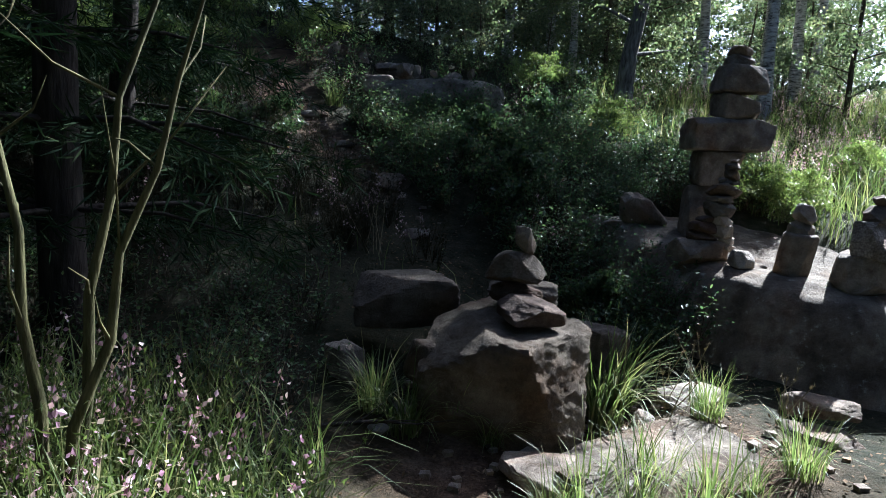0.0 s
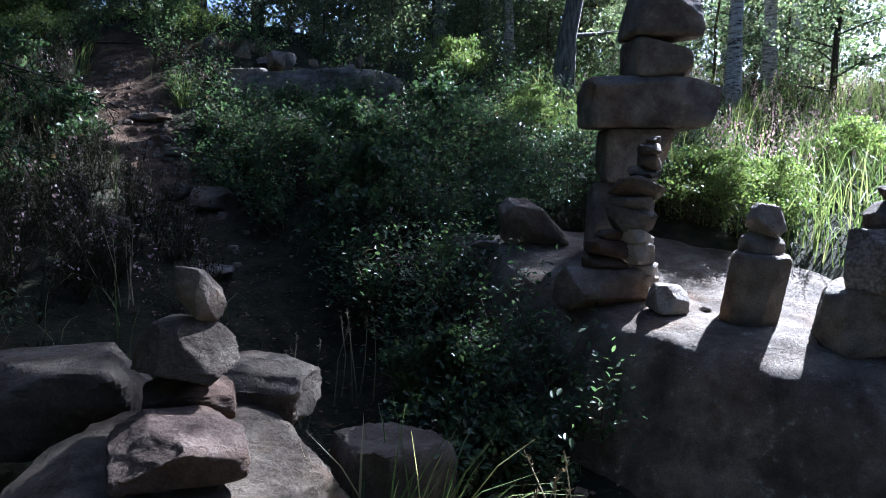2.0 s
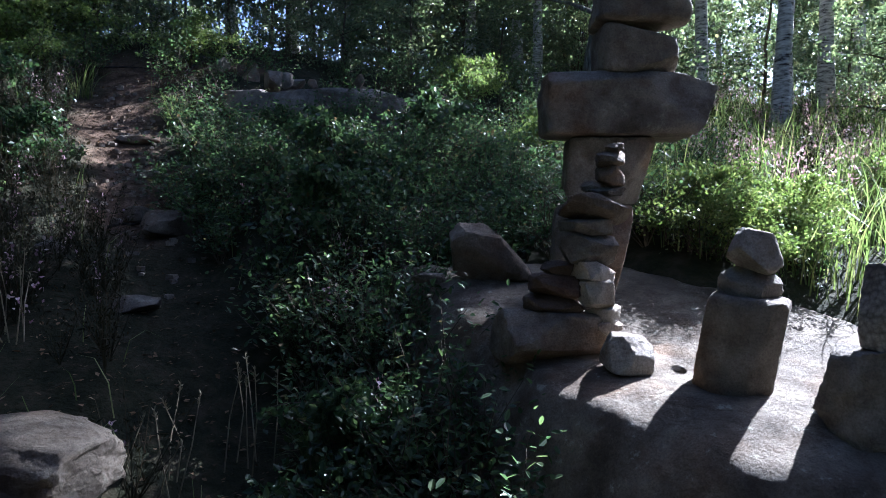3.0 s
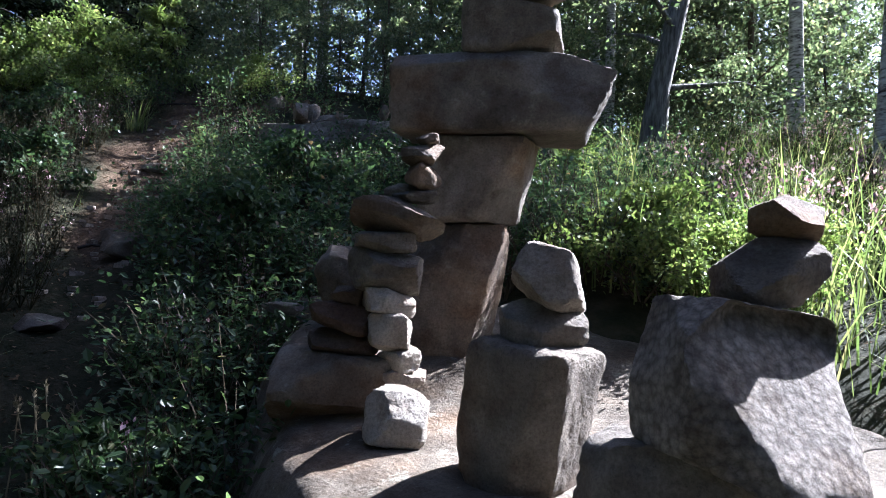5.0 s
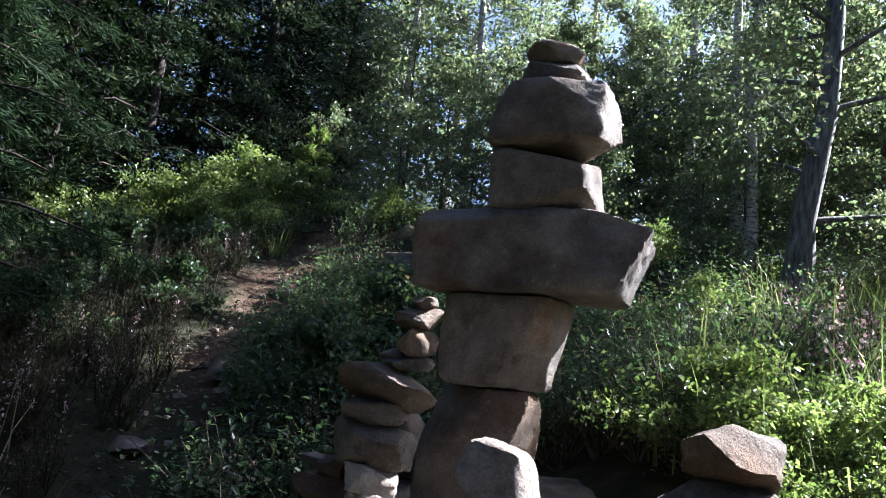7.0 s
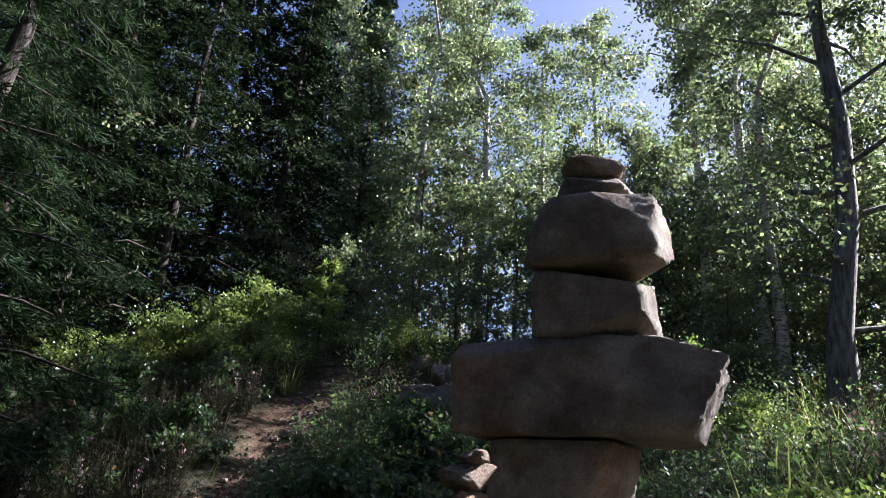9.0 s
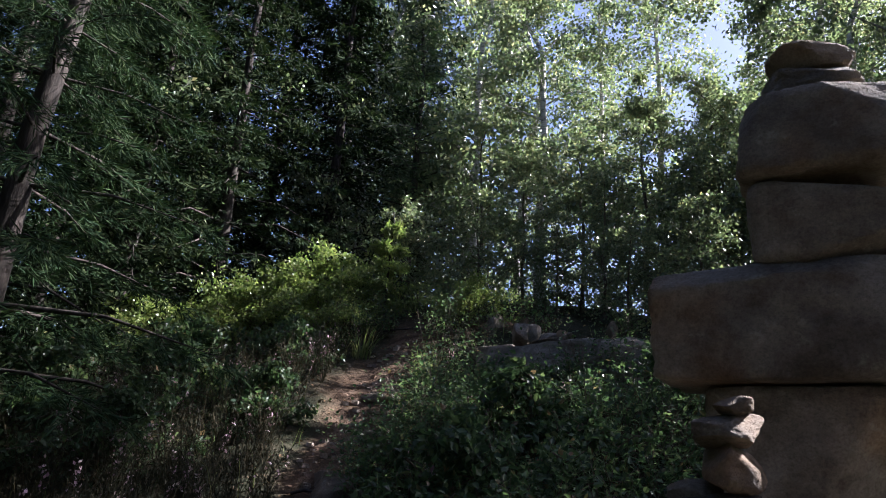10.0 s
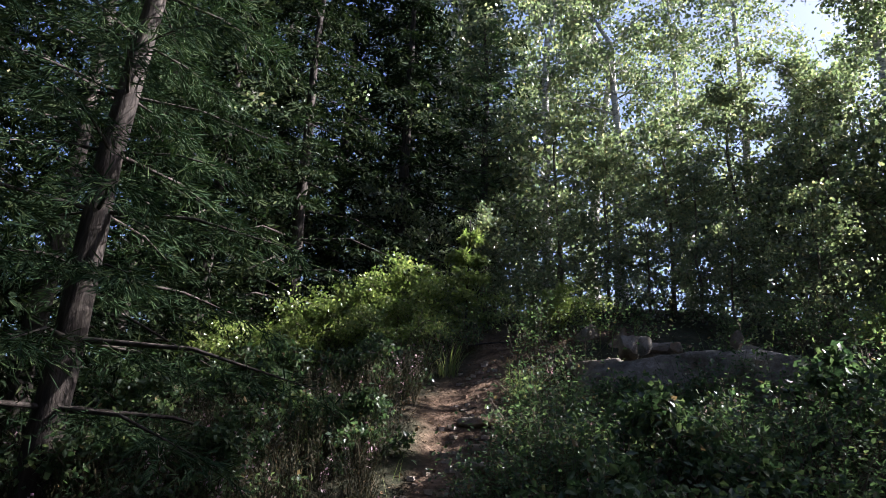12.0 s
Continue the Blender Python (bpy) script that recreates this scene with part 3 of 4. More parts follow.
for x, y, k, sc, sp in ((0.98, 3.8, 0, 1.4, 0), (1.14, 3.98, 0, 1.25, 70), (0.62, 2.55, 1, 1.1, 20), (0.85, 2.45, 1, 1.3, 120), (1.12, 2.62, 1, 1.2, 200), (0.7, 2.82, 1, 1.2, 15), (0.95, 2.9, 1, 1.3, 75), (1.08, 2.98, 1, 1.1, 135), (0.55, 2.75, 1, 1.0, 315), (1.25, 2.8, 1, 1.2, 5), (0.9, 2.75, 1, 0.9, 300), (1.45, 2.85, 1, 0.8, 40),
                       (1.32, 2.35, 1, 0.9, 90), (1.75, 3.0, 2, 0.6, 10), (0.35, 2.6, 1, 0.6, 160), (0.12, 3.5, 0, 0.8, 250), (-0.12, 3.42, 0, 0.85, 20), (0.32, 3.38, 0, 0.6, 140), (-0.3, 3.6, 0, 0.9, 310), (1.55, 3.6, 2, 0.55, 45), (-1.1, 3.2, 2, 0.8, 30)):
    tuft(x, y, k, sc, sp, "tuft of long green grass blades beside the path")
for x, y, k, sc, sp in ((-0.72, 1.1, 3, 1.0, 0), (-1.0, 1.35, 3, 1.2, 80), (-0.5, 1.75, 3, 0.8, 200), (-1.25, 1.0, 3, 1.1, 300), (-0.6, 2.3, 3, 0.8, 30), (-0.85, 1.6, 3, 1.1, 130), (-0.6, 1.35, 3, 1.15, 260), (-1.4, 1.7, 3, 1.2, 50), (-0.95, 2.1, 3, 1.0, 340), (-1.5, 1.25, 3, 1.2, 190), (-0.45, 1.5, 3, 0.9, 310)):
    tuft(x, y, k, sc, sp, "broad arching grass blades among the heather")
for x, y, k, sc, sp in ((-2.75, 9.75, 1, 1.5, 0), (-2.95, 9.6, 1, 1.2, 90), (-1.35, 9.15, 2, 0.7, 30), (-0.2, 7.5, 1, 0.9, 40), (-0.05, 7.9, 2, 0.5, 140), (1.3, 4.9, 0, 0.6, 80), (1.15, 5.15, 2, 0.6, 10), (-3.2, 8.2, 2, 0.9, 60), (-2.4, 7.6, 2, 0.8, 160)):
    tuft(x, y, k, sc, sp, "tuft of pale grass on the slope")

rng = np.random.default_rng(31)
wood, green = Soup(), Soup()
dark = cover_points(rng, 200, (-3.6, 0.0, 2.9, 5.2), lambda x, y: free(x, y) & (x < -0.65 - 0.05 * (y - 3)))
bilberry(rng, dark, 0.36, 0.032, 110, wood, green)
near = cover_points(rng, 720, (-1.6, 2.0, 4.35, 9.3), lambda x, y: free(x, y, 0.25) & (x > np.interp(y, TRAIL[:, 1], TRAIL[:, 0])))
bilberry(rng, near, 0.42, 0.034, 170, wood, green, True)
back = cover_points(rng, 260, (1.7, 3.3, 5.2, 8.2), lambda x, y: free(x, y) & (y > 5.3))
bilberry(rng, back, 0.34, 0.032, 120, wood, green)
mid = cover_points(rng, 620, (-5.5, 6.5, 5.6, 12.5), lambda x, y: free(x, y) & ((x > 2.0) | (y > 9.3)) & ~((x > 3.2) & (y < 11)))
bilberry(rng, mid, 0.48, 0.042, 120, wood, green)
tagged(new("bilberry_stems", wood.mesh("bilberry_stems", TWIG)), "thin brown bilberry stems covering the slope", "shrub", kind="stuff")
tagged(new("bilberry_leaves", green.mesh("bilberry_leaves", BILBERRY_LEAF)), "dense green bilberry leaves covering the slope", "shrub", kind="stuff")

green, bloom = Soup(), Soup()
front = cover_points(rng, 190, (-2.6, 0.15, 0.75, 2.5), lambda x, y: (walkway(x, y) > 0.42) & (x < -0.08 - 0.15 * y))
front = front[np.hypot(front[:, 0] + 0.05, front[:, 1]) > 0.9]
heather(rng, front, 0.54, green, bloom, 0.27)
tagged(new("flowering_heather", bloom.mesh("flowering_heather", HEATHER_FLOWER)), "pink heather flowers on a bank beside the path", "heather", kind="stuff")
tagged(new("heather_twigs", green.mesh("heather_twigs", HEATHER_FRESH)), "green heather twigs on a bank beside the path", "heather", kind="stuff")
green, bloom = Soup(), Soup()
slope = cover_points(rng, 260, (-5.0, 1.4, 4.5, 10.0), lambda x, y: free(x, y, 0.3))
heather(rng, slope, 0.42, green, bloom, 0.1)
brown = cover_points(rng, 460, (-5.6, -0.3, 5.2, 9.6), lambda x, y: free(x, y, 0.3) & (x < np.interp(y, TRAIL[:, 1], TRAIL[:, 0])))
heather(rng, brown, 0.5, green, bloom, 0.05)
meadow = cover_points(rng, 300, (3.0, 9.0, 6.2, 13.0), lambda x, y: free(x, y))
heather(rng, meadow, 0.5, green, bloom, 0.5)
tagged(new("meadow_heather_flowers", bloom.mesh("meadow_heather_flowers", HEATHER_FLOWER)), "faded pink heather flowers in the clearing", "heather", kind="stuff")
tagged(new("meadow_heather_twigs", green.mesh("meadow_heather_twigs", HEATHER_GREEN)), "brown-green heather twigs in the clearing", "heather", kind="stuff")

blades = Soup()
pts = cover_points(rng, 17000, (2.6, 9.0, 5.3, 12.5), lambda x, y: free(x, y))
a = rng.uniform(0, 2 * np.pi, len(pts))
blades.blades(pts, np.stack([np.cos(a), np.sin(a), 0 * a], 1), rng.uniform(0.25, 0.68, len(pts)), rng.uniform(0.004, 0.009, len(pts)), rng.uniform(0.3, 1.7, len(pts)), 3)
pts = cover_points(rng, 4200, (-2.6, 0.6, 0.9, 2.9), lambda x, y: (walkway(x, y) > 0.5) & (x < -0.02 - 0.15 * y))
pts = pts[np.hypot(pts[:, 0] + 0.05, pts[:, 1]) > 0.95]
a = rng.uniform(0, 2 * np.pi, len(pts))
blades.blades(pts, np.stack([np.cos(a), np.sin(a), 0 * a], 1), rng.uniform(0.2, 0.6, len(pts)), rng.uniform(0.004, 0.011, len(pts)), rng.uniform(0.3, 1.9, len(pts)), 4)
pts = cover_points(rng, 800, (-5.5, 2.5, 4.5, 11), lambda x, y: free(x, y, 0.3))
a = rng.uniform(0, 2 * np.pi, len(pts))
blades.blades(pts, np.stack([np.cos(a), np.sin(a), 0 * a], 1), rng.uniform(0.15, 0.5, len(pts)), rng.uniform(0.003, 0.006, len(pts)), rng.uniform(0.3, 1.9, len(pts)), 3)
tagged(new("wild_grass", blades.mesh("wild_grass", GRASS)), "tall wild grass with seeding stalks in the clearing", "grass", kind="stuff")



# ---- shrubs and trees ----
def crown_tree(name, seed, tall, trunk_r, crown_low, spread, leaf, count, bark, leafmat, label, droop=0.2, lean=0.0, limbs=26, category="tree"):
    """A broadleaved tree: bent tapered trunk, forked limbs, and leaves in loose clumps along the twigs."""
    rng = np.random.default_rng(seed)
    tree = new(name)
    tagged(tree, label, category)
    wood, green = Soup(), Soup()
    hs = np.linspace(0, 1, 9)
    bend = rng.normal(0, 0.025 * tall, (9, 2)) * hs[:, None]
    axis = np.stack([bend[:, 0] + lean * tall * hs, bend[:, 1], hs * tall - 0.15], 1)
    wood.tube(axis, trunk_r * (1 - hs) ** 0.8 + 0.008 + trunk_r * 0.5 * np.exp(-hs * 25), 9)
    twigs = []
    for i in range(limbs):
        s = crown_low + (1 - crown_low) * (i + rng.random()) / limbs
        root = np.array([np.interp(s, hs, axis[:, c]) for c in range(3)])
        az = i * 2.4 + rng.normal(0, 0.4)
        reach = spread * (1 - ((s - crown_low) / (1 - crown_low)) ** 1.6 * 0.75) * rng.uniform(0.6, 1.1)
        out = np.array([math.cos(az), math.sin(az), 0])
        rise = rng.uniform(0.2, 0.7)
        pts = [root + out * reach * q + np.array([0, 0, reach * (rise * q - droop * 1.6 * q * q)]) + rng.normal(0, 0.04 * reach, 3) * q for q in (0, 0.33, 0.66, 1.0)]
        wood.tube(pts, [trunk_r * 0.35 * (1.1 - s), trunk_r * 0.2 * (1.1 - s) + 0.004, 0.006, 0.003], 5)
        for q in (0.35, 0.55, 0.75, 0.9, 1.0):
            p = np.array([np.interp(q, (0, 0.33, 0.66, 1.0), [pt[c] for pt in pts]) for c in range(3)])
            for _ in range(2):
                d = rng.normal(0, 1, 3)
                d[2] = d[2] * 0.5 - droop
                tip = p + d / np.linalg.norm(d) * reach * rng.uniform(0.2, 0.42)
                wood.tube([p, (p + tip) / 2 + rng.normal(0, 0.02, 3), tip], [0.005, 0.003, 0.0015], 3)
                twigs.append((p, tip))
    a = np.array([t[0] for t in twigs])
    b = np.array([t[1] for t in twigs])
    pick = rng.integers(0, len(twigs), count)
    s = rng.uniform(0.15, 1.1, count)[:, None]
    base = a[pick] + (b[pick] - a[pick]) * s + rng.normal(0, 0.06 * spread, (count, 3)) * np.array([1, 1, 0.8])
    way = rng.normal(0, 1, (count, 3)) + np.array([0, 0, -0.5])
    green.leaves(base, way, rng.normal(0, 1, (count, 3)) + np.array([0, 0, 0.8]), leaf * rng.uniform(0.7, 1.3, count), leaf * 0.7 * rng.uniform(0.8, 1.2, count))
    part("trunk", wood.mesh("trunk", bark, True), tree, "birch bark trunk with limbs" if bark is BIRCH_BARK else "")
    part("crown", green.mesh("crown", leafmat), tree)
    return tree


def conifer(name, seed, tall, trunk_r, low, spread, count, mat, label, sag=0.35, needle=0.05, thin=0.3):
    """A conifer: straight trunk, whorls of sagging boughs, sprays of needles along them."""
    rng = np.random.default_rng(seed)
    tree = new(name)
    tagged(tree, label, "tree")
    wood, green = Soup(), Soup()
    hs = np.linspace(0, 1, 8)
    axis = np.stack([rng.normal(0, 0.01 * tall, 8) * hs, rng.normal(0, 0.01 * tall, 8) * hs, hs * tall - 0.15], 1)
    wood.tube(axis, trunk_r * (1 - hs) + 0.006, 9)
    levels = max(6, int(tall * 2.2))
    A, B, W = [], [], []
    for i in range(levels):
        s = low + (1 - low) * i / levels
        root = np.array([np.interp(s, hs, axis[:, c]) for c in range(3)])
        for j in range(5):
            az = j * 2 * math.pi / 5 + i * 0.7 + rng.normal(0, 0.2)
            reach = spread * (1.03 - (s - low) / (1 - low)) * rng.uniform(0.65, 1.1)
            out = np.array([math.cos(az), math.sin(az), 0])
            pts = [root + out * reach * q + np.array([0, 0, reach * (0.12 * q - sag * q * q)]) for q in (0, 0.5, 1.0)]
            wood.tube(pts, [0.012 * reach + 0.003, 0.007 * reach + 0.002, 0.002], 4)
            side = np.array([-out[1], out[0], 0])
            for q in np.linspace(0.15, 1.0, 7):
                p = pts[0] * (1 - q) ** 2 + pts[1] * 2 * q * (1 - q) + pts[2] * q * q
                for sg in (-1, 1):
                    A.append(p)
                    B.append(p + (side * sg * 0.8 + out * 0.6) * reach * 0.32 * (1.1 - 0.6 * q) + np.array([0, 0, -0.08 * reach + rng.normal(0, 0.03)]))
    A, B = np.array(A), np.array(B)
    pick = rng.integers(0, len(A), count)
    s = rng.random(count)[:, None]
    base = A[pick] + (B[pick] - A[pick]) * s + rng.normal(0, 0.02, (count, 3))
    way = unit(B[pick] - A[pick]) + rng.normal(0, 0.55, (count, 3))
    green.leaves(base, way, rng.normal(0, 1, (count, 3)), needle * rng.uniform(0.7, 1.4, count), needle * thin)
    part("trunk", wood.mesh("trunk", BARK, True), tree)
    part("crown", green.mesh("crown", mat), tree)
    return tree


def stand(tree, x, y, spin=0, scale=1.0, tilt=0.0):
    tree.scale = (scale, scale, scale)
    tree.matrix_basis = pose(x, y, ground_point(x, y), 0, tilt, spin) @ Matrix.Scale(scale, 4)
    return tree


def more(tree, places):
    for x, y, spin, scale, tilt in places:
        c = copy_thing(tree, pose(x, y, ground_point(x, y), 0, tilt, spin))
        c.scale = (scale, scale, scale)


birch = stand(crown_tree("birch_tree", 301, 9.5, 0.10, 0.22, 2.1, 0.085, 11500, BIRCH_BARK, BIRCH_LEAF, "slim birch tree with light green leaves", 0.35), -3.2, 15.4)
tall_birch = stand(crown_tree("birch_tree", 302, 13.0, 0.13, 0.2, 2.7, 0.10, 13000, BIRCH_BARK, BIRCH_LEAF, "tall birch tree with a loose green crown", 0.3), -4.8, 17.5)
rowan = stand(crown_tree("young_tree", 303, 5.5, 0.05, 0.1, 1.5, 0.08, 6500, TWIG, BIRCH_LEAF, "young broadleaved tree with thin stems and fresh leaves", 0.15), 4.4, 13.8)
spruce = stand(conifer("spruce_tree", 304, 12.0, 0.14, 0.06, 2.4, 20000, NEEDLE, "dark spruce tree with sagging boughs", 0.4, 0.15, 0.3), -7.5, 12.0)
pine = stand(conifer("pine_tree", 305, 11.0, 0.13, 0.18, 1.9, 16000, PINE_NEEDLE, "pine tree with soft green needles", 0.05, 0.16, 0.14), -5.2, 13.6, 0, 0.8)
dark_tree = stand(crown_tree("alder_tree", 306, 9.0, 0.12, 0.12, 2.2, 0.06, 13000, GREY_BARK, BIRCH_LEAF, "grey-stemmed tree with crooked limbs behind the cairns", 0.1, 0.03), 2.95, 10.9, 0, 1.0, 2)

R = random.Random(5)
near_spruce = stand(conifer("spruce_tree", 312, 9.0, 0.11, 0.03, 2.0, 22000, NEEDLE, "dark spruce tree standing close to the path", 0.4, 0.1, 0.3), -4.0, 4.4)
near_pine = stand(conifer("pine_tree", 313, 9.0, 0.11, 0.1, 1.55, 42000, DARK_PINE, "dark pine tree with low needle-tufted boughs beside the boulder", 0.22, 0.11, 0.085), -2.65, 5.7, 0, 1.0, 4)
more(near_pine, [(-2.0, 3.7, 130, 1.1, 0), (-3.4, 2.6, 220, 1.0, 0)])
more(near_spruce, [(-6.1, 7.6, 20, 1.05, 0), (-4.9, 6.3, 60, 1.05, 0), (-5.9, 9.9, 200, 1.05, 0), (-4.7, 2.2, 140, 0.9, 0)])
more(spruce, [(-8.6, 9.6, 100, 1.1, 0), (-5.7, 11.9, 40, 0.85, 0), (-7.2, 15.5, 200, 1.1, 0), (-7.4, 6.0, 70, 0.9, 0), 
              (-9.0, 4.0, 150, 1.1, 0), (3.4, 21.0, 0, 0.7, 0), (7.5, 23.5, 99, 0.7, 0), (-6.1, 8.6, 10, 0.8, 0)])
more(birch, [(2.2, 16.0, 44, 0.8, 1), (3.2, 17.2, 170, 0.8, 0), (-7.6, 8.7, 60, 0.95, 7), (-2.4, 16.8, 310, 0.9, 0), (-1.2, 16.6, 120, 0.9, -2), (-6.4, 13.4, 200, 1.0, 0), (4.2, 16.2, 50, 0.72, 0), (6.6, 17.4, 140, 0.7, 2), (8.6, 18.8, 10, 0.7, -2), (10.4, 19.8, 70, 0.7, 0), (1.2, 19.5, 220, 0.8, 0), (-4.3, 14.6, 300, 1.05, 0), (5.6, 20.0, 260, 0.75, 0), (2.8, 18.4, 20, 0.75, 0)])
# one more birch, added to keep the sun off the left slope
more(birch, [(2.4, 12.4, 170, 0.7, 0)])
slim_birch = stand(crown_tree("birch_tree", 314, 10.5, 0.085, 0.48, 1.7, 0.08, 12000, BIRCH_BARK, BIRCH_LEAF, "slim birch tree with a high open crown", 0.3, 0.01, 20), 5.15, 10.7)
# the last copy is an extra birch, added to shade the boulder
more(slim_birch, [(5.75, 12.0, 95, 0.9, -1), (4.6, 11.9, 200, 0.95, 2), (2.2, 13.4, 170, 0.9, 1), (1.4, 13.9, 300, 0.95, -1), (7.0, 12.6, 40, 0.9, 0), (5.95, 11.3, 150, 1.0, 1)])
more(tall_birch, [(-8.6, 11.0, 70, 0.9, 0), (-7.5, 19.0, 250, 1.0, 0), (-10.5, 17.5, 30, 1.0, 0)])
more(pine, [(-8.4, 8.0, 10, 1.0, 0), (2.3, 16.6, 140, 0.65, 0), (-6.8, 10.0, 80, 0.8, 0), (-9.0, 15.5, 300, 1.1, 0)])
more(rowan, [(6.4, 10.6, 140, 0.8, 0), (0.0, 16.2, 12, 1.0, 0), (-1.0, 15.2, 99, 0.85, 0), (0.6, 17.5, 200, 1.1, 0), (3.2, 13.0, 30, 0.8, 0), (-2.3, 12.9, 130, 0.5, 0), (5.6, 12.4, 200, 0.5, 0), (7.3, 13.4, 10, 0.6, 0), (0.3, 15.0, 60, 0.8, 0), (8.6, 14.8, 260, 0.7, 0), (-1.0, 13.0, 320, 0.45, 0), (9.8, 13.5, 220, 0.7, 0), (6.7, 11.3, 33, 0.42, 0)])
# undergrowth at the edge of the wood
thicket = stand(crown_tree("thicket_shrub", 310, 3.2, 0.03, 0.02, 1.5, 0.085, 3600, TWIG, BIRCH_LEAF, "dense green undergrowth shrub below the trees", 0.1, 0, 24, "shrub"), -1.6, 13.6)
more(thicket, [(R.uniform(-0.6, 0.6) + x, R.uniform(-0.5, 0.5) + y, R.uniform(0, 360), R.uniform(0.75, 1.15), 0) for x, y in (
    (-3.6, 13.2), (0.2, 13.8), (1.6, 14.8), (3.2, 14.4), (4.6, 15.4), (5.6, 16.4), (7.2, 16.0), (8.6, 16.8), (10.2, 17.0), (-4.8, 13.6), (-6.2, 11.6), (-6.6, 9.2), (-6.4, 7.0), (-6.2, 5.0), (-5.6, 3.2), (-7.6, 10.2),
    (-0.4, 15.6), (2.4, 16.6), (-2.2, 15.8), (6.4, 18.6), (9.6, 19.2), (-5.8, 15.2), (-7.8, 13.4), (11.6, 15.0), (12.4, 12.6), (-0.6, 14.4), (1.2, 13.6), (-4.4, 15.8), (3.6, 15.0), (0.4, 16.8), (2.0, 15.4), (4.0, 17.6))])
more(thicket, [(-1.4, 12.2, 20, 0.5, 0), (-0.3, 12.0, 120, 0.5, 0), (0.7, 11.6, 220, 0.55, 0), (-2.6, 12.0, 300, 0.6, 0), (1.9, 11.9, 80, 0.42, 0), (3.9, 11.9, 10, 0.4, 0), (3.0, 12.3, 50, 0.45, 0), (-4.9, 11.7, 140, 0.6, 0), (-3.7, 11.7, 10, 0.55, 0)])

# unseen ring of spruces, added behind the camera to cut the sky light
sky_screen = stand(conifer("spruce_tree", 311, 12.0, 0.16, 0.04, 2.6, 3500, NEEDLE, "unseen dark spruce tree added behind the clearing to block sky light", 0.35, 0.38), -8, -6)
more(sky_screen, [(1 + 0.74 * r * math.sin(radians(a)), 3 + 0.74 * r * math.cos(radians(a)), a * 3, 1.2 + 0.06 * (a % 5), 0) for a, r in ((100, 15), (113, 13), (126, 16), (139, 13), (152, 15), (165, 12), (178, 15), (191, 12), (204, 14), (217, 12), (230, 14), (243, 11), (256, 13), (269, 10.5), (87, 17), (75, 19))])

# the far wood closes the view between the stems
far = Soup()
frng = np.random.default_rng(44)
k = 42000
fa = np.radians(frng.uniform(-115, 75, k))
fr = frng.uniform(25, 40, k)
fx, fy = 1 + fr * np.sin(fa), 4 + fr * np.cos(fa)
lump = 0.5 + 0.5 * np.sin(fa * 37) * np.sin(fa * 17 + 1)
ftop = (10 + 6 * lump) * np.where((fa > 0.35) & (fa < 0.95), 0.75, 1.0)
fz = height(fx, fy) + ftop * frng.random(k) ** 1.7
far.leaves(np.stack([fx, fy, fz], 1), frng.normal(0, 1, (k, 3)), frng.normal(0, 1, (k, 3)), frng.uniform(0.16, 0.4, k), frng.uniform(0.12, 0.28, k))
tagged(new("far_woods", far.mesh("far_woods", BIRCH_LEAF)), "distant dense green wood behind the trees", "woods", kind="stuff")

sapling = stand(conifer("spruce_sapling", 307, 1.75, 0.018, 0.03, 0.66, 7000, SHRUB_LEAF, "small sunlit spruce sapling beside the path", 0.0, 0.07), -3.4, 10.9)
bush = stand(crown_tree("leafy_bush", 308, 1.1, 0.02, 0.04, 1.1, 0.05, 7000, TWIG, SHRUB_LEAF, "sunlit bush of small yellow-green leaves", 0.05, 0, 20, "bush"), -4.1, 10.5)
more(bush, [(-4.6, 9.6, 10, 0.9, 0), (-5.4, 8.7, 170, 0.95, 0), (-4.85, 8.9, 300, 0.85, 0), (-5.3, 9.3, 95, 0.85, 0), (-4.9, 10.3, 60, 1.0, 0), (-3.7, 9.9, 140, 0.75, 0), (-5.6, 10.0, 220, 0.9, 0), (2.85, 5.98, 20, 0.4, 0), (3.05, 5.85, 120, 0.34, 0), (4.4, 7.0, 300, 0.45, 0), (3.3, 6.1, 250, 0.36, 0), (4.3, 5.8, 0, 0.4, 0), (2.75, 6.3, 60, 0.3, 0), (-2.0, 10.9, 30, 0.6, 0), (1.5, 10.4, 77, 0.55, 0), (2.3, 9.2, 10, 0.5, 0)])

dark_bush = stand(crown_tree("low_bush", 309, 0.75, 0.014, 0.03, 0.6, 0.05, 2600, TWIG, BILBERRY_LEAF, "low dark green bush on the slope", 0.05, 0, 16, "bush"), -2.6, 7.4)
more(dark_bush, [(-3.4, 6.6, 40, 1.2, 0), (-1.9, 6.5, 90, 0.9, 0), (-3.9, 8.2, 150, 1.3, 0), (-2.9, 8.7, 200, 1.0, 0), (-0.05, 8.5, 260, 0.8, 0), (0.6, 7.5, 300, 1.0, 0), (1.3, 8.3, 20, 1.1, 0), (0.75, 6.5, 70, 0.9, 0), (-1.75, 7.5, 120, 0.8, 0), (-2.4, 5.9, 170, 1.0, 0), (1.1, 7.1, 210, 0.8, 0), (0.35, 8.7, 240, 0.7, 0), (-4.6, 7.4, 280, 1.2, 0), (1.5, 4.55, 10, 0.5, 0), (1.25, 5.0, 60, 0.7, 0), (-3.3, 9.3, 330, 0.9, 0)])


